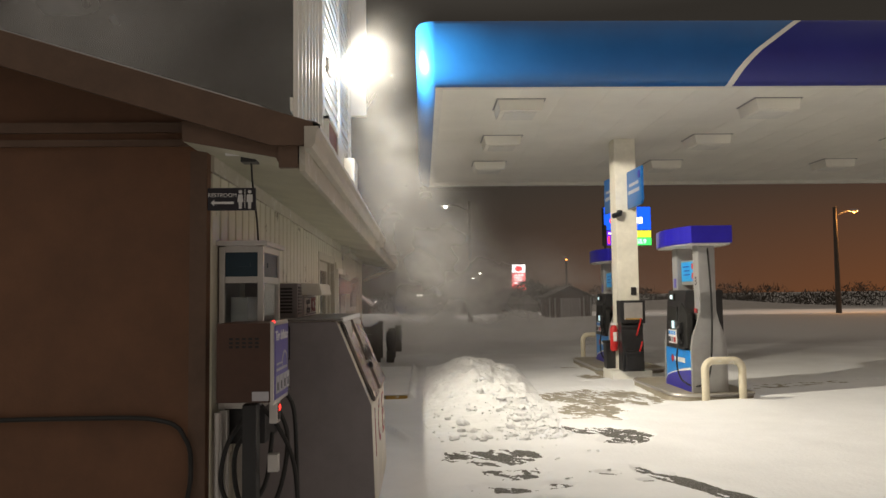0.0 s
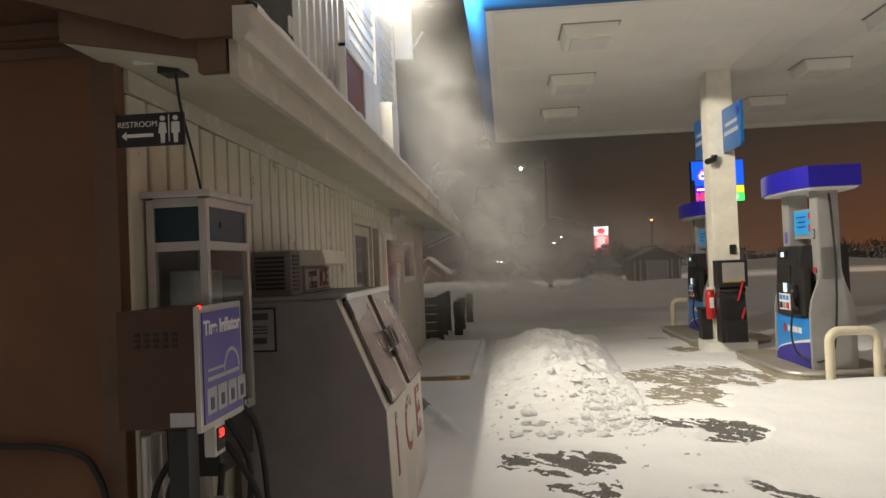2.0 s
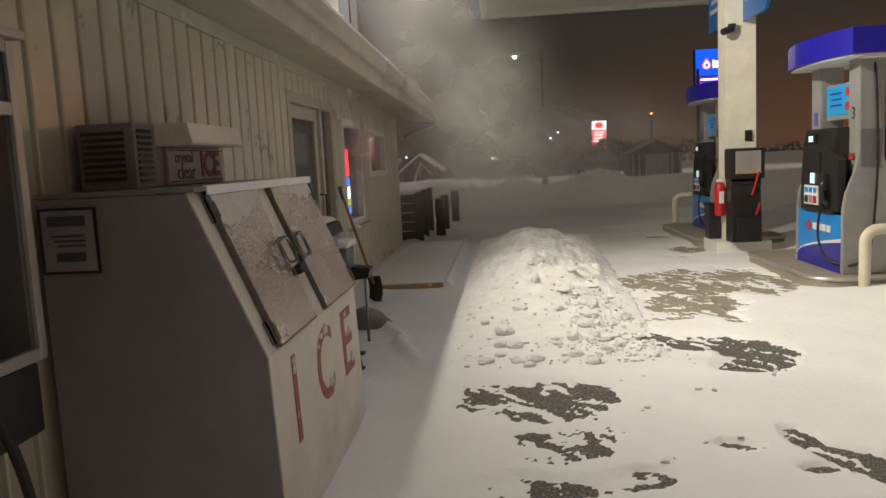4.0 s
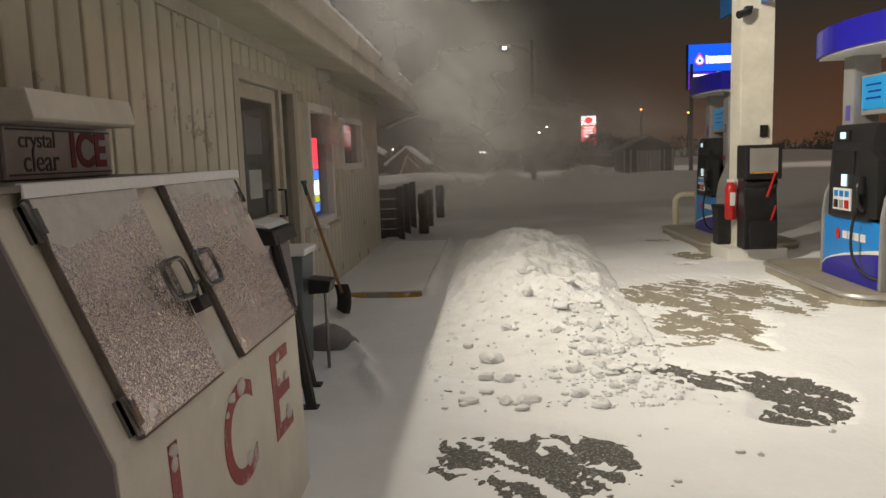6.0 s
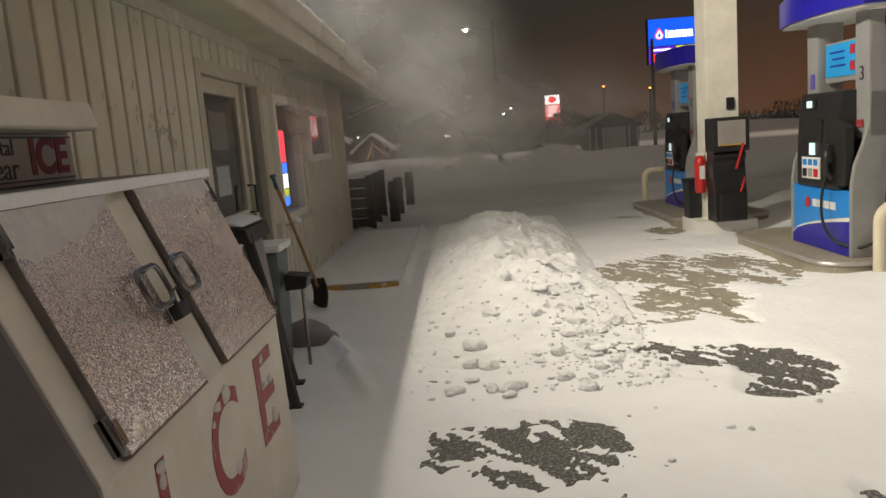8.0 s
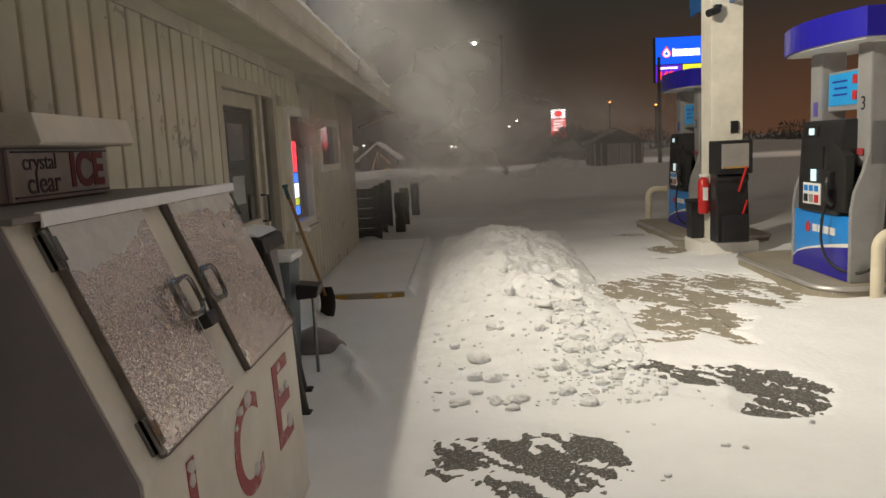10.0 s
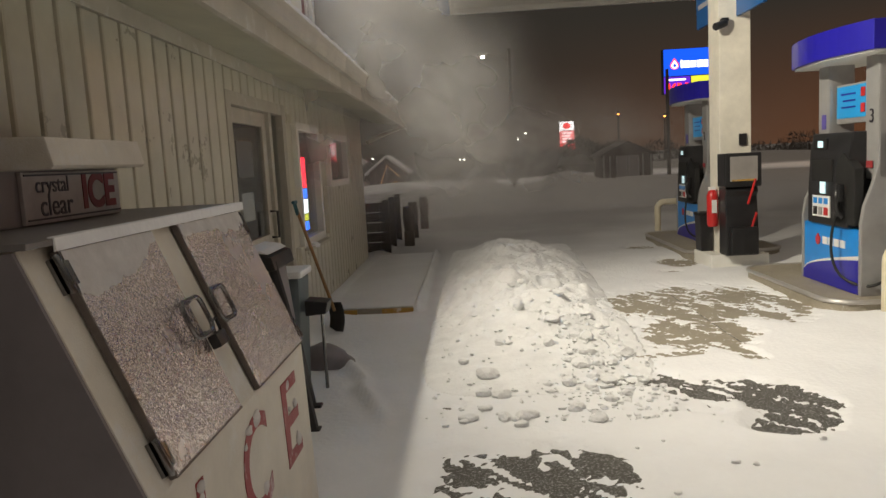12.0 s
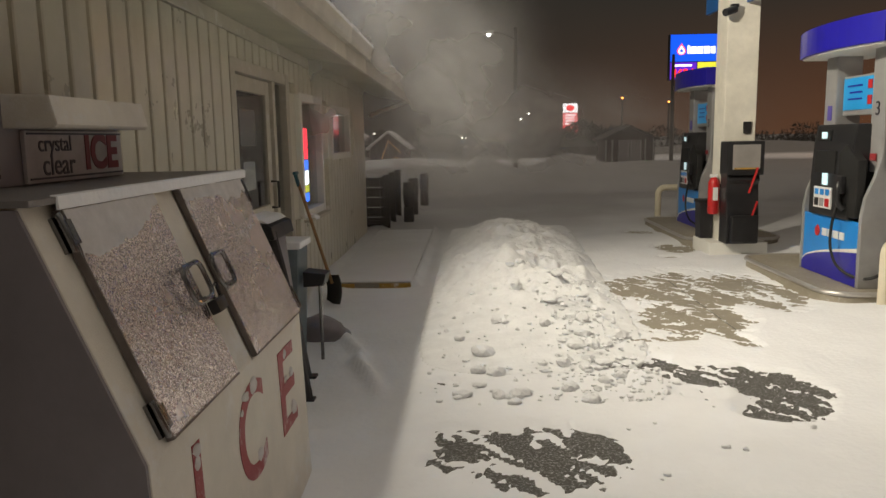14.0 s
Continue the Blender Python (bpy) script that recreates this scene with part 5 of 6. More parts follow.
for k in range(4):
    pic = part("pictogram", box(IX1 + 0.001, IX1 + 0.003, IY0 + 0.04 + 0.102 * k, IY0 + 0.128 + 0.102 * k, 1.065, 1.160), PALE, face, "pale instruction picture")
    part("pictogram_mark", box(IX1 + 0.003, IX1 + 0.005, IY0 + 0.07 + 0.102 * k, IY0 + 0.10 + 0.102 * k, 1.080, 1.125), DARKTEXT, pic)
vent = bmesh.new()
for k in range(5):
    for j in range(3):
        box(IX0 + 0.07 + 0.035 * k, IX0 + 0.09 + 0.035 * k, IY0 - 0.003, IY0 + 0.002, 1.365 - 0.022 * j, 1.377 - 0.022 * j, bm=vent)
part("vent", vent, RUBBER, infl)
part("plate", box(IX1 - 0.12, IX1 - 0.03, IY0 - 0.004, IY0, 1.035, 1.085), PALE, infl)
part("red_lamp", ball(IX1 - 0.01, IY0 + 0.02, 1.460, 0.010), LED_RED, infl, "tiny red pilot lamp", smooth=True)
led = part("meter", box(-0.69, -0.645, 5.20, 5.30, 0.89, 1.02, 0.008), ALU, infl, "small meter with a red display")
part("meter_face", box(-0.645, -0.641, 5.215, 5.285, 0.91, 0.995), RUBBER, led)
part("digits", words("50", 0.045, facing_x(-0.640, 5.25, 0.972)), LED_RED, led, "red lit digits")
part("post", box(-0.85, -0.77, 5.24, 5.34, -0.03, 0.99, 0.008), BLACK, infl, "dark mounting post")
part("tag", box(-0.72, -0.66, 5.30, 5.36, 0.60, 0.70, 0.006), ALU, infl, "small pale tag")
for k, pts in enumerate((
        [(-0.66, 5.51, 1.035), (-0.62, 5.60, 0.90), (-0.62, 5.70, 0.55), (-0.60, 5.62, 0.10)],
        [(-0.72, 5.5, 0.98), (-0.66, 5.60, 0.75), (-0.70, 5.60, 0.45), (-0.78, 5.5, 0.3), (-0.9, 5.4, 0.42), (-0.92, 5.38, 0.7), (-0.8, 5.4, 0.88)],
        [(-0.80, 5.5, 0.95), (-0.70, 5.55, 0.80), (-0.62, 5.62, 0.55), (-0.58, 5.6, 0.05)],
        [(-0.88, 5.45, 0.9), (-0.98, 5.4, 0.72), (-1.0, 5.38, 0.5), (-0.9, 5.4, 0.36), (-0.76, 5.42, 0.5), (-0.72, 5.45, 0.8)])):
    part("air_hose", tube(curve(pts), 0.014, 8), RUBBER, infl, "black coiled air hose", smooth=True)
part("clip", box(-0.69, -0.63, 5.49, 5.53, 1.03, 1.055, 0.004), CHROME, infl, "bright hose clip")

rest = thing("restroom_sign", (-0.96, 5.40, 2.12), "black sign with white lettering, arrow and two figures", "sign")
brd = part("board", box(-1.10, -0.815, 5.405, 5.42, 2.115, 2.25, 0.003), SIGNBLACK, rest)
part("lettering", words("RESTROOM", 0.033, facing_minus_y(-1.012, 5.405, 2.205)), SIGNWHITE, brd)
arrow = prism([(-1.08, 2.16), (-1.06, 2.178), (-1.06, 2.167), (-0.945, 2.167), (-0.945, 2.153), (-1.06, 2.153), (-1.06, 2.142)], "y", 5.402, 5.405)
part("arrow", arrow, SIGNWHITE, brd)
for x, wdt in ((-0.905, 0.012), (-0.85, 0.017)):
    fg = prism([(x - wdt, 2.21), (x + wdt, 2.21), (x + 0.018, 2.165), (x + 0.01, 2.165), (x + 0.008, 2.125), (x - 0.008, 2.125), (x - 0.01, 2.165), (x - 0.018, 2.165)], "y", 5.402, 5.405)
    prism([(x + 0.011 * math.cos(a), 2.226 + 0.011 * math.sin(a)) for a in [k * math.pi / 5 for k in range(10)]], "y", 5.402, 5.405, bm=fg)
    part("pictogram", fg, SIGNWHITE, brd)
part("divider", box(-0.88, -0.876, 5.402, 5.405, 2.13, 2.24), SIGNWHITE, brd)
part("bracket", box(-1.11, -1.08, 5.42, 5.44, 2.13, 2.24), BLACK, rest)

snsr = thing("eave_sensor", (-0.8, 5.3, 2.35), "small pale sensor under the eave with a hanging wire", "sensor")
part("mount", box(-0.89, -0.80, 5.34, 5.44, 2.395, 2.425, 0.004), BLACK, snsr)
part("arm", box(-0.97, -0.86, 5.30, 5.32, 2.425, 2.45, 0.004), SIGNWHITE, snsr, "white plastic arm")
part("wire", tube(curve([(-0.84, 5.40, 2.40), (-0.84, 5.44, 2.27), (-0.84, 5.55, 2.08), (-0.85, 5.64, 1.945)]), 0.006, 6), RUBBER, snsr, "dark dangling wire", smooth=True)
lone("wall_cable", tube(curve([(-8.5, 5.37, 0.87), (-4.0, 5.37, 0.89), (-1.9, 5.37, 0.91), (-1.35, 5.37, 0.89), (-1.2, 5.36, 0.78), (-1.17, 5.36, 0.60), (-1.2, 5.36, 0.40), (-1.28, 5.37, 0.1)]), 0.014, 8), RUBBER, "dark cable sagging along the brown wall", "cable", smooth=True)
lone("wall_pipe", tube([(-1.04, 5.44, -0.05), (-1.04, 5.44, 0.92)], 0.022, 10), ALU, "pale upright conduit at the wall corner", "pipe", smooth=True)

# ---- by the door: stand, bin, shovel, walkway ----
std = thing("display_stand", (-0.62, 9.35, 0.0), "black folding display stand dusted with snow", "stand")
stand_frame = tube(curve([(-0.42, 9.05, 0.02), (-0.52, 9.1, 0.6), (-0.62, 9.15, 1.02)], 4), 0.032, 8)
tube(curve([(-0.52, 9.48, 0.02), (-0.62, 9.50, 0.6), (-0.72, 9.52, 1.02)], 4), 0.032, 8, bm=stand_frame)
part("frame", stand_frame, BLACK, std, smooth=True)
part("header", prism([(-0.80, 0.98), (-0.58, 0.98), (-0.60, 1.06), (-0.76, 1.10)], "y", 9.08, 9.56, 0.01), BLACK, std)
part("header_snow", prism([(-0.785, 1.095), (-0.62, 1.075), (-0.66, 1.10), (-0.76, 1.115)], "y", 9.10, 9.54, 0.006), SNOW, std, "snow on the header")
part("panel", prism([(-0.60, 0.55), (-0.585, 0.55), (-0.625, 0.96), (-0.64, 0.96)], "y", 9.12, 9.5), DARKSIDE, std)
part("foot", box(-0.70, -0.38, 9.02, 9.10, -0.01, 0.03, 0.01), BLACK, std)
part("foot", box(-0.78, -0.46, 9.46, 9.54, -0.01, 0.03, 0.01), BLACK, std)
part("back_leg", tube([(-0.74, 9.3, 1.0), (-0.86, 9.3, 0.0)], 0.018, 8), BLACK, std, smooth=True)
bn = thing("litter_bin", (-0.80, 9.95, 0.0), "grey-blue plastic litter bin beside the door", "bin")
part("body", prism([(-0.95 + 0.0, 0.0), (-0.66, 0.0), (-0.62, 0.82), (-0.98, 0.82)], "y", 9.80, 10.12, 0.03), mat("bin_blue", (0.12, 0.15, 0.17), 0.6, 0, 0.2, 6, 0.1, 60, 0.003), bn)
part("lid", box(-1.0, -0.60, 9.78, 10.14, 0.82, 0.87, 0.02), SNOW, bn, "snow-covered lid")
part("ash_tray", prism([(-0.60, 0.55), (-0.46, 0.56), (-0.44, 0.64), (-0.60, 0.66)], "y", 9.82, 10.0, 0.01), BLACK, bn, "black side tray")
part("tray_leg", tube([(-0.50, 9.9, 0.0), (-0.50, 9.9, 0.56)], 0.012, 8), CHROME, bn)
lone("snow_bag", clump(-0.62, 10.45, 0.05, 0.17, rng, None, 3), DARKSIDE, "dark lumpy bag half buried in drifted snow", "bag", smooth=True)

walk_slab = lone("walkway", box(FX, -0.06, 12.39, 16.9, -0.12, 0.070, 0.01), CONCRETE, "raised concrete walkway before the windows", "pavement", kind="structure")
lone("walkway_snow", box(FX, -0.07, 12.43, 16.88, 0.071, 0.084, 0.006), SNOW, "snow lying on the walkway", "snow", kind="stuff")
edge = lone("kerb_edge", box(-1.05, -0.66, 12.37, 12.388, 0.02, 0.070, 0.004), YELLOW, "worn yellow-painted kerb face", "kerb", kind="structure")
part("edge_piece", box(-0.40, -0.07, 12.37, 12.388, 0.02, 0.070, 0.004), YELLOW, edge)
part("edge_piece", box(-0.058, -0.045, 12.39, 12.85, 0.02, 0.072, 0.004), YELLOW, edge)

sh = thing("snow_shovel", (-0.80, 11.66, 0.10), "snow shovel with a wooden shaft leaning on the wall", "shovel")
part("shaft", tube([(-0.75, 11.64, 0.22), (-1.02, 11.62, 1.16)], 0.015, 10), WOOD, sh, "pale wooden shaft", smooth=True)
grip = tube([(-1.02, 11.62, 1.14), (-1.045, 11.62, 1.24)], 0.018, 8)
tube([(-1.045, 11.56, 1.26), (-1.045, 11.68, 1.26)], 0.016, 8, bm=grip)
tube([(-1.04, 11.62, 1.20), (-1.045, 11.57, 1.26)], 0.01, 6, bm=grip)
tube([(-1.04, 11.62, 1.20), (-1.045, 11.67, 1.26)], 0.01, 6, bm=grip)
part("grip", grip, mat("grip_teal", (0.02, 0.10, 0.13), 0.5, 0, 0.1, 8, 0.05, 60, 0.002), sh, "dark teal grip", smooth=True)
rows = []
for k in range(9):
    s = k / 8
    cx, cz = -0.76 + 0.12 * s - 0.10 * s * s, 0.30 - 0.26 * s
    rows.append([(cx + 0.035 * (1 - (j / 4 - 1) ** 2) + 0.10 * (j / 4 - 1), 11.66 - 0.16 * (j / 4 - 1) - 0.10 * s, cz + 0.03 * (j / 4 - 1)) for j in range(9)])
bl = strip(rows)
bmesh.ops.solidify(bl, geom=bl.faces[:], thickness=0.006)
part("blade", bl, BLACK, sh, "dark scuffed plastic blade", smooth=True)

# ---- beyond the shop: timber planter and posts ----
pl = thing("timber_planter", (-0.9, 17.6, 0.0), "dark weathered timber planter at the end of the walk", "planter")
for k in range(5):
    part("board", box(-2.6, -0.98, 17.34, 17.39, 0.08 + 0.17 * k, 0.235 + 0.17 * k, 0.006), DARKWOOD, pl)
    part("board", box(-0.985, -0.935, 17.40, 19.4, 0.08 + 0.17 * k, 0.235 + 0.17 * k, 0.006), DARKWOOD, pl)
for y in (17.33, 18.3, 19.38):
    part("post", box(-0.93, -0.82, y, y + 0.11, -0.05, 0.96, 0.01), DARKWOOD, pl)


def planter_tub(x, y):
    t = thing("wooden_tub", (x, y, 0.0), "dark stave tub on a block by the walk", "tub", "wooden tubs")
    part("tub_body", tube([(x, y, 0.30), (x, y, 0.42), (x, y, 0.58), (x, y, 0.76)], 0.2, 14, taper=[0.08, 0.10, 0.11, 0.09]), DARKWOOD, t, smooth=True)
    part("block", box(x - 0.09, x + 0.09, y - 0.09, y + 0.09, -0.05, 0.30, 0.01), DARKWOOD, t)
    part("hoop", tube([(x + 0.11 * math.cos(a), y + 0.11 * math.sin(a), 0.56) for a in [k * math.pi / 8 for k in range(16)]], 0.012, 6, closed=True), BLACK, t)
    return t


tub = planter_tub(-0.60, 18.6)
for x, y in ((-0.62, 20.0), (-0.52, 22.0)):
    copy_thing(tub, pose(x, y, 0.0))


# ---- far side of the road ----
price = thing("price_sign", (13.9, 50.0, gz(13.9)), "lit blue fuel price sign on a steel post", "price sign")
PX0, PX1, PZ0, PZ1, PY = 12.32, 15.52, 4.72, 7.34, 50.0
PM, PW, PH = (PX0 + PX1) / 2, PX1 - PX0, PZ1 - PZ0
part("cabinet", box(PX0, PX1, PY, PY + 0.5, PZ0, PZ1, 0.03), BLACK, price)
part("brand_panel", box(PX0 + 0.03, PX1 - 0.03, PY - 0.03, PY, PZ0 + 0.40 * PH, PZ1 - 0.03), LIT_BLUE, price, "glowing blue brand panel")
part("price_panel", box(PX0 + 0.03, PM - 0.03, PY - 0.03, PY, PZ0 + 0.03, PZ0 + 0.38 * PH), LIT_PURPLE, price, "glowing purple price panel")
part("grade_panel", box(PM + 0.03, PX1 - 0.03, PY - 0.03, PY, PZ0 + 0.21 * PH, PZ0 + 0.38 * PH), LED_YELLOW, price, "glowing yellow panel")
part("green_panel", box(PM + 0.03, PX1 - 0.03, PY - 0.03, PY, PZ0 + 0.03, PZ0 + 0.20 * PH), LED_GREEN, price, "glowing green panel")
brand_z = PZ0 + 0.66 * PH
marks = bmesh.new()
for k, (wide, tall) in enumerate(((0.10, 0.46), (0.34, 0.40), (0.32, 0.40), (0.34, 0.40), (0.24, 0.40))):
    x = PX0 + 1.02 + (0.0, 0.17, 0.57, 0.95, 1.35)[k]
    box(x, x + wide, PY - 0.045, PY - 0.031, brand_z - 0.24, brand_z - 0.24 + tall, 0.015, bm=marks)
part("lettering", marks, LIT_WHITE, price)


def drop(x, z, r, y0, y1):
    """A drop-shaped badge outline, pointed at the top."""
    return prism([(x + r * math.sin(a) * (1.0 if math.cos(a) < 0.1 else 1.0 - 0.75 * math.cos(a)), z + r * math.cos(a) * (1.0 if math.cos(a) < 0 else 1.45)) for a in [k * math.pi / 10 for k in range(20)]], "y", y0, y1)


part("logo", drop(PX0 + 0.66, brand_z - 0.04, 0.27, PY - 0.045, PY - 0.031), LIT_RED, price)
part("logo_ring", drop(PX0 + 0.66, brand_z - 0.06, 0.20, PY - 0.056, PY - 0.046), LIT_WHITE, price)
part("logo_core", drop(PX0 + 0.66, brand_z - 0.07, 0.10, PY - 0.066, PY - 0.057), LIT_BLUE, price)
part("price_digits", words("165.9", 0.60, facing_minus_y(PX0 + 0.84, PY - 0.036, PZ0 + 0.36), bold=0.03), LED_RED, price, "red lit price")
part("price_heading", box(PX0 + 0.30, PX0 + 1.30, PY - 0.04, PY - 0.031, PZ0 + 0.77, PZ0 + 0.88), LIT_WHITE, price)
part("grade_digits", words("165.9", 0.40, facing_minus_y(PM + 0.80, PY - 0.036, PZ0 + 0.26), bold=0.02), LIT_PALE_GREEN, price, "pale lit price")
part("post", box(13.75, 14.05, PY + 0.1, PY + 0.4, 0.0, PZ0), POLE, price)


def street_lamp(x, y, top, reach, bulb, label, pole_r=0.11):
    z = 0.1
    t = thing("street_lamp", (x, y, z), label, "street lamp")
    part("pole", tube([(x, y, z - 0.2), (x, y, top * 0.5), (x, y, top + 0.3)], pole_r, 10, taper=[pole_r * 1.2, pole_r, pole_r * 0.75]), POLE, t, smooth=True)
    if reach:
        part("arm", tube(curve([(x, y, top - 0.25), (x + reach * 0.5, y, top + 0.05), (x + reach, y, top + 0.08)], 4), 0.035, 8), POLE, t, smooth=True)
    h = part("head", box(x + reach - 0.25, x + reach + 0.25, y - 0.12, y + 0.12, top + 0.04, top + 0.16, 0.03), GREY, t)
    part("bulb", ball(x + reach, y - 0.02, top, 0.04 + 0.0010 * y), bulb, h, "glowing lamp", smooth=True)
    return t


street_lamp(2.72, 40.8, 6.33, -1.25, LAMP_WHITE, "wooden pole with a white street lamp on an arm")
street_lamp(25.2, 45.0, 6.3, 1.2, LAMP_SODIUM, "tall pole with an orange street lamp", 0.14)
street_lamp(15.6, 80.0, 5.2, 0.0, LAMP_SODIUM, "distant thin pole with an orange lamp")
street_lamp(21.2, 84.0, 4.9, 0.0, LAMP_SODIUM, "distant thin pole with an orange lamp")
for x, y, z in ((5.6, 80, 3.3), (6.5, 82, 3.9), (-0.4, 90, 1.6), (0.0, 95, 1.55), (-10.4, 90, 2.2), (-5.4, 90, 0.9)):
    street_lamp(x, y, z, 0.0, LAMP_FAR, "distant white lamp on a low pole", 0.07)
pole2 = thing("utility_pole", (10.52, 42.3, 0.1), "dark wooden utility pole beyond the lot", "pole")
part("pole", tube([(10.52, 42.3, -0.1), (10.5, 42.3, 4.0), (10.5, 42.3, 5.4)], 0.085, 10, taper=[0.10, 0.085, 0.07]), POLE, pole2, smooth=True)

red = thing("road_sign", (9.15, 70.0, 0.1), "tall lit red and white business sign by the road", "sign")
part("cabinet", box(8.50, 9.82, 70.0, 70.3, 1.85, 4.35, 0.03), BLACK, red)
part("top_panel", box(8.53, 9.79, 69.96, 69.99, 3.55, 4.32), LIT_WHITE, red, "glowing white panel")
part("middle_panel", box(8.53, 9.79, 69.96, 69.99, 2.42, 3.52), mat("lit_pink", (0.85, 0.18, 0.18), 0.4, 0, 0.05, 4, 0, 40, glow=1.4), red, "glowing pale red panel")
part("lower_panel", box(8.53, 9.79, 69.96, 69.99, 1.88, 2.39), LIT_RED, red, "glowing red panel")
part("emblem", prism([(9.16 + 0.34 * math.cos(a), 3.94 + 0.26 * math.sin(a)) for a in [k * math.pi / 8 for k in range(16)]], "y", 69.93, 69.96), LIT_RED, red)
lines = bmesh.new()
for k in range(4):
    box(8.72 + 0.05 * (k % 2), 9.6 - 0.06 * (k % 3), 69.93, 69.96, 2.55 + 0.24 * k, 2.67 + 0.24 * k, bm=lines)
part("lettering", lines, LIT_WHITE, red)
part("post", box(9.0, 9.3, 70.05, 70.25, 0.0, 1.85), POLE, red)

shed = thing("garden_shed", (7.65, 39.5, 0.14), "small dark gabled shed with double doors", "shed")
part("wall", prism([(6.55, 0.0), (8.75, 0.0), (8.75, 1.40), (7.65, 1.90), (6.55, 1.40)], "y", 38.4, 40.8), SHEDWALL, shed)
part("roof", prism([(6.38, 1.32), (6.38, 1.40), (7.65, 1.99), (8.92, 1.40), (8.92, 1.32), (7.65, 1.91)], "y", 38.25, 40.95), ROOFING, shed)
for x in (7.13, 7.66):
    d = part("door", box(x, x + 0.5, 38.36, 38.40, 0.12, 1.34, 0.006), DARKSIDE, shed, "dark boarded door")
    part("door_trim", box(x + 0.02, x + 0.06, 38.345, 38.36, 0.14, 1.32), GREY, d)
    part("door_trim", box(x + 0.44, x + 0.48, 38.345, 38.36, 0.14, 1.32), GREY, d)
for x in (6.56, 6.84, 8.3, 8.66):
    part("corner_board", box(x, x + 0.06, 38.37, 38.40, 0.1, 1.36), GREY, shed)


def house(x0, x1, y, w, h, ridge, label):
    t = thing("house", ((x0 + x1) / 2, y + w / 2, 0), label, "house", "houses across the road")
    m = (x0 + x1) / 2
    part("wall", prism([(x0, -0.2), (x1, -0.2), (x1, h), (m, ridge), (x0, h)], "y", y, y + w), SHEDWALL, t)
    part("roof", prism([(x0 - 0.3, h - 0.15), (x0 - 0.3, h + 0.02), (m, ridge + 0.18), (x1 + 0.3, h + 0.02), (x1 + 0.3, h - 0.15), (m, ridge + 0.01)], "y", y - 0.25, y + w + 0.25), SNOW, t, "snow-covered roof")
    for x in (x0 + 0.5, x1 - 1.3):
        wd = part("window", box(x, x + 0.8, y - 0.03, y, 0.5, 1.3), DARKROOM, t)
        part("window_frame", join(box(x - 0.06, x, y - 0.05, y, 0.45, 1.35), box(x + 0.8, x + 0.86, y - 0.05, y, 0.45, 1.35)), GREY, wd)
    return t


h1 = house(-6.9, -4.2, 60.0, 4.0, 0.9, 2.0, "small house strung with warm lights across the road")
string = tube([(-6.0, 59.7, 0.1), (-5.5, 59.7, 1.45), (-4.6, 59.7, 0.55)], 0.035, 6)
tube([(-5.1, 59.7, 0.2), (-4.75, 59.7, 0.2)], 0.03, 6, bm=string)
part("light_string", string, WARM, h1, "warm glowing string of lights")
house(-14.0, -9.5, 74.0, 6.0, 1.6, 3.0, "dark snow-roofed house far across the road")


def shrub(x, y, r, h, seed):
    q = random.Random(seed)
    t = thing("bare_tree", (x, y, 0.0), "dark leafless winter tree at the roadside", "tree", "roadside trees")
    part("trunk", tube([(x, y, -0.1), (x + 0.05, y, h * 0.3), (x - 0.05, y, h * 0.7)], 0.1, 8, taper=[0.14, 0.10, 0.04]), POLE, t, smooth=True)
    own = bmesh.new()
    for k in range(1500):
        a, b = q.uniform(0, 2 * math.pi), q.uniform(-0.5, 1)
        d = q.uniform(0.25, 1.0) ** 0.6
        lump = 0.8 + 0.25 * math.sin(3 * a + seed) + 0.15 * math.sin(7 * a)
        p = Vector((x + r * d * lump * math.cos(a) * math.sqrt(1 - 0.7 * b * b), y + 0.7 * r * d * math.sin(a), h * 0.45 + h * 0.5 * b * d * lump))
        u = Vector((q.gauss(0, 1), q.gauss(0, 1), q.gauss(0.4, 1))).normalized() * q.uniform(0.12, 0.35)
        w = Vector((q.gauss(0, 1), q.gauss(0, 1), q.gauss(0, 1))).normalized() * q.uniform(0.03, 0.09)
        own.faces.new([own.verts.new(p), own.verts.new(p + w), own.verts.new(p + u)])
    part("crown", own, TWIG, t, "tangle of dark twigs")
    return t


for k, (x, y, r, h) in enumerate(((4.2, 58, 1.6, 2.0), (5.6, 60, 1.5, 2.0), (8.2, 61, 1.9, 2.1), (10.0, 60, 1.8, 1.9), (-1.0, 64, 1.6, 1.5), (13.5, 66, 2.0, 1.8), (23.0, 70, 2.2, 1.6), (28.0, 66, 2.4, 1.8))):
    shrub(x, y, r, h, k + 1)


def scrub(x0, x1, y0, y1, low, high, count, seed):
    q = random.Random(seed)
    own = bmesh.new()
    for k in range(count):
        x, y = q.uniform(x0, x1), q.uniform(y0, y1)
        top = low + (high - low) * (0.5 + 0.28 * math.sin(0.55 * x + seed) + 0.22 * math.sin(1.7 * x))
        p = Vector((x, y, top * q.random() ** 0.8))
        u = Vector((q.gauss(0, 0.6), q.gauss(0, 0.6), q.gauss(0.6, 0.6))).normalized() * q.uniform(0.2, 0.6)
        w = Vector((q.gauss(0, 1), q.gauss(0, 0.5), q.gauss(0, 0.6))).normalized() * q.uniform(0.04, 0.16)
        own.faces.new([own.verts.new(p), own.verts.new(p + w), own.verts.new(p + u)])
    lone("far_scrub", own, TWIG, "dark tangle of bare winter scrub beyond the road", "scrub", kind="stuff")


scrub(-40, 40, 62.5, 66.5, 0.8, 2.3, 15000, 5)
scrub(3.2, 11.5, 57.0, 59.5, 1.2, 2.6, 5000, 9)

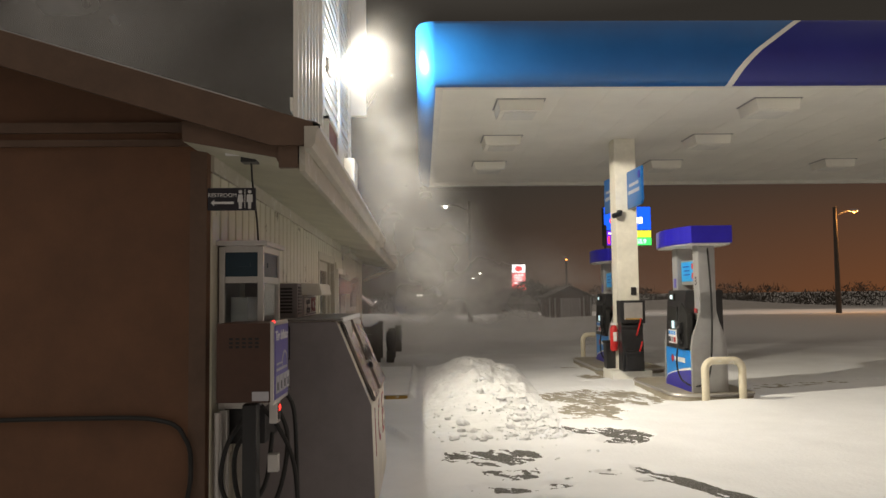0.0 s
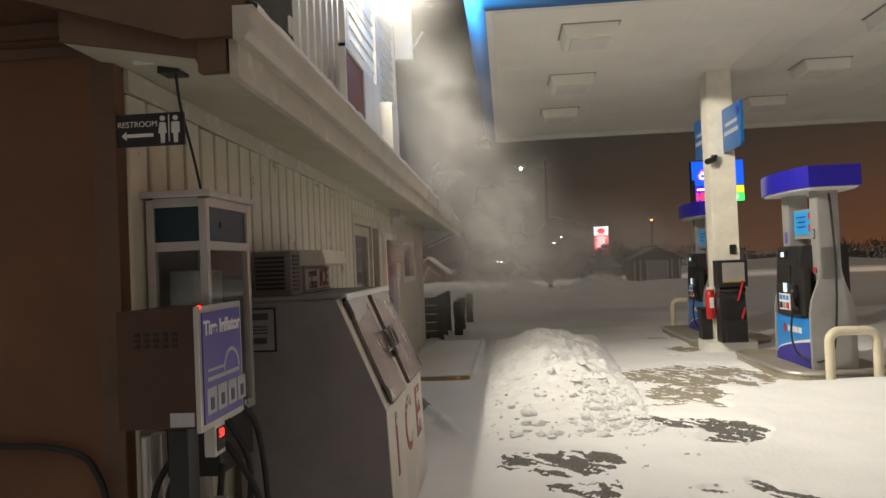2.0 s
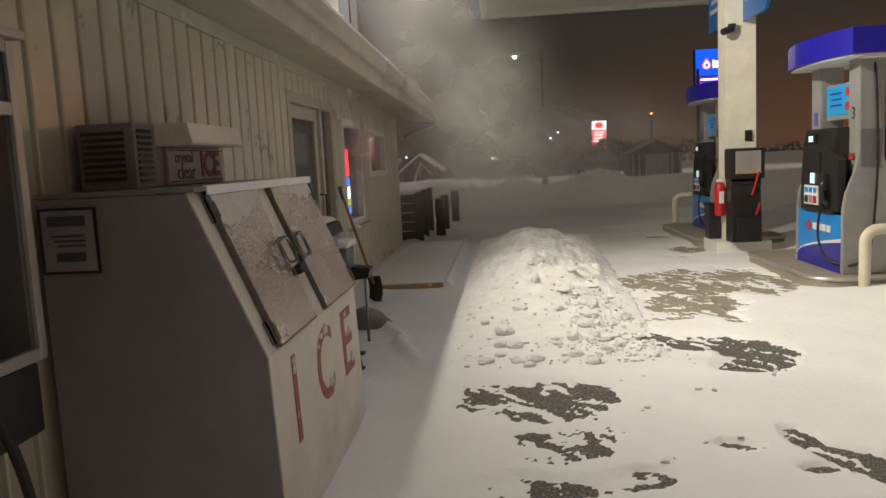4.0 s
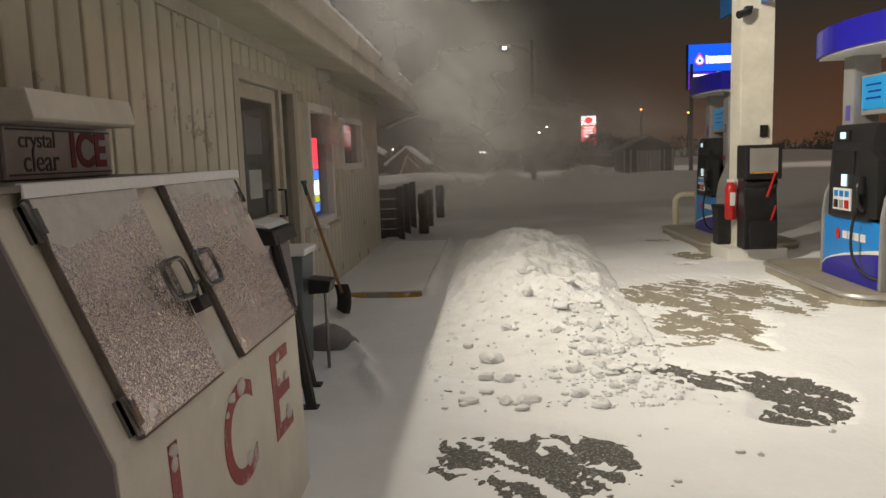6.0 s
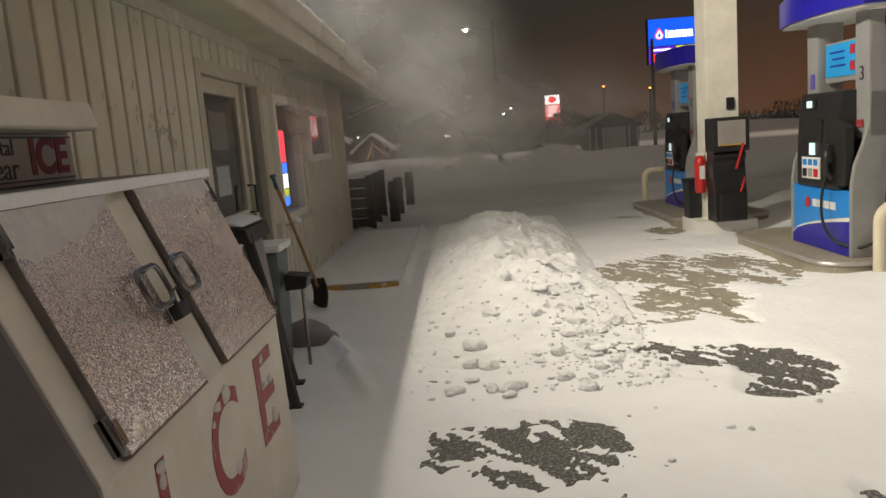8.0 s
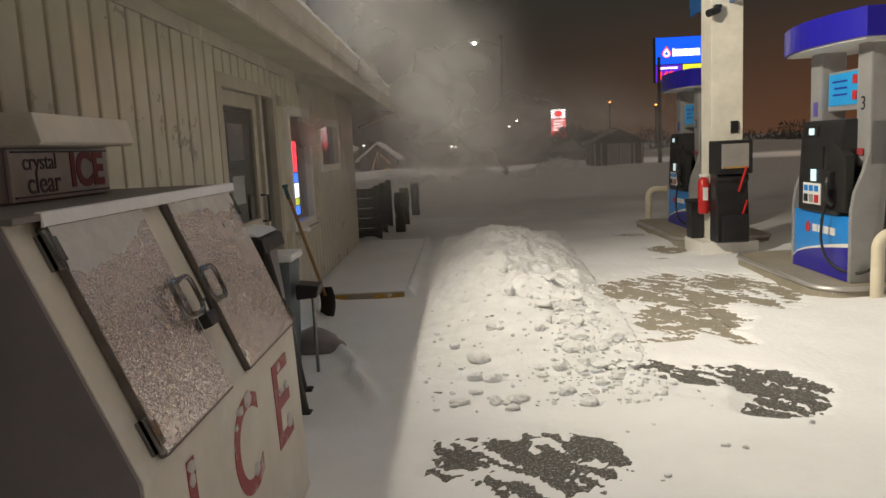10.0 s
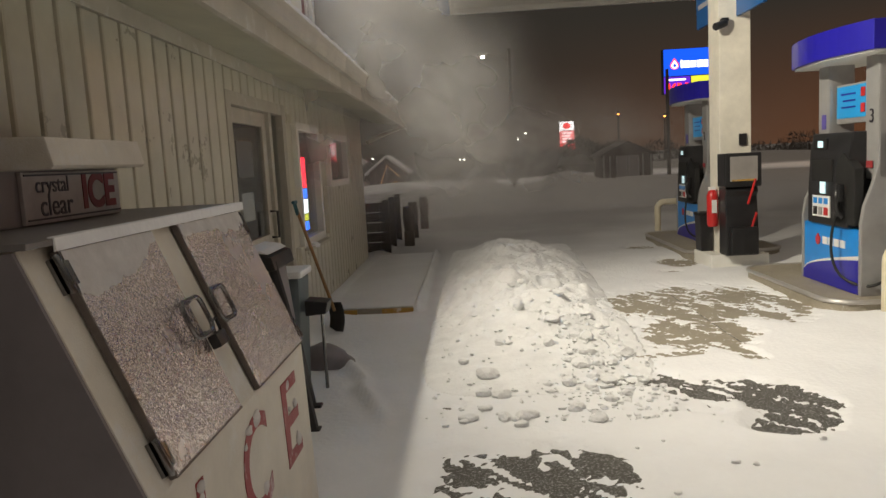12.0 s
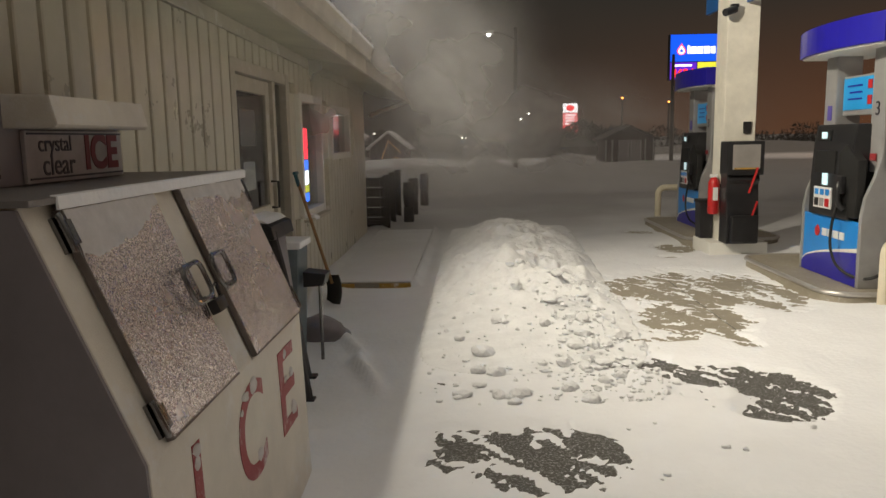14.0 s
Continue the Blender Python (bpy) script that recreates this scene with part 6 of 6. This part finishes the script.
# ---- snow blowing through the light of the flood lamp ----
def snow_veil(x0, x1, y, z0, z1, bow, strength, scale):
    cols, rows_n = 24, 12
    grid = [[(x0 + (x1 - x0) * i / cols, y + bow * math.sin(3.2 * i / cols + 0.5 * j), z0 + (z1 - z0) * j / rows_n) for i in range(cols + 1)] for j in range(rows_n + 1)]
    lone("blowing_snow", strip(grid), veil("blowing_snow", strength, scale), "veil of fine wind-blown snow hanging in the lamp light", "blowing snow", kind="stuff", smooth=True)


snow_veil(-2.4, 1.4, 12.9, 0.2, 4.6, 0.5, 0.50, 1.0)
snow_veil(-2.2, 2.0, 15.4, 0.0, 4.3, 0.6, 0.52, 0.9)
snow_veil(-1.6, 4.8, 19.5, -0.4, 3.4, 0.8, 0.55, 0.8)
snow_veil(-4.0, 9.0, 24.0, -0.6, 3.2, 1.2, 0.46, 0.5)
snow_veil(-1.9, 0.8, 11.2, 1.6, 4.6, 0.2, 0.26, 1.3)
snow_veil(-6.5, -0.5, 8.0, 2.4, 7.5, 0.5, 0.40, 0.8)
snow_veil(-2.1, 0.5, 9.88, 2.7, 5.6, 0.04, 0.18, 1.2)
snow_veil(-8.0, 16.0, 30.0, -0.5, 4.4, 1.2, 0.14, 0.28)


# ---- wall cladding, piece by piece ----
PITCH, WIDE = 0.19, 0.38
n_panels = int((Y1 - Y0 - 0.03) / WIDE)


def cladding(height):
    def make():
        prof = []
        for k in range(2):
            y = k * PITCH
            prof += [(-0.014, y), (-0.014, y + 0.018), (0.014, y + 0.025), (0.018, y + 0.034), (0.0185, y + 0.10), (0.018, y + PITCH - 0.012), (0.014, y + PITCH - 0.004)]
        prof += [(-0.014, WIDE - 0.001), (-0.028, WIDE - 0.001), (-0.028, 0.0)]
        return prism(prof, "z", 0, height)
    return make


for k in range(n_panels):
    y = Y0 + 0.03 + WIDE * k
    top = round(2.363 + slope(y + WIDE), 2)
    spans = pieces(y, y + WIDE, -0.05, top)
    for lo, hi in spans:
        piece("siding_panel", ("siding", round(hi - lo, 2)), cladding(hi - lo), SIDING, (FX - 0.006, y, lo), wall_east)
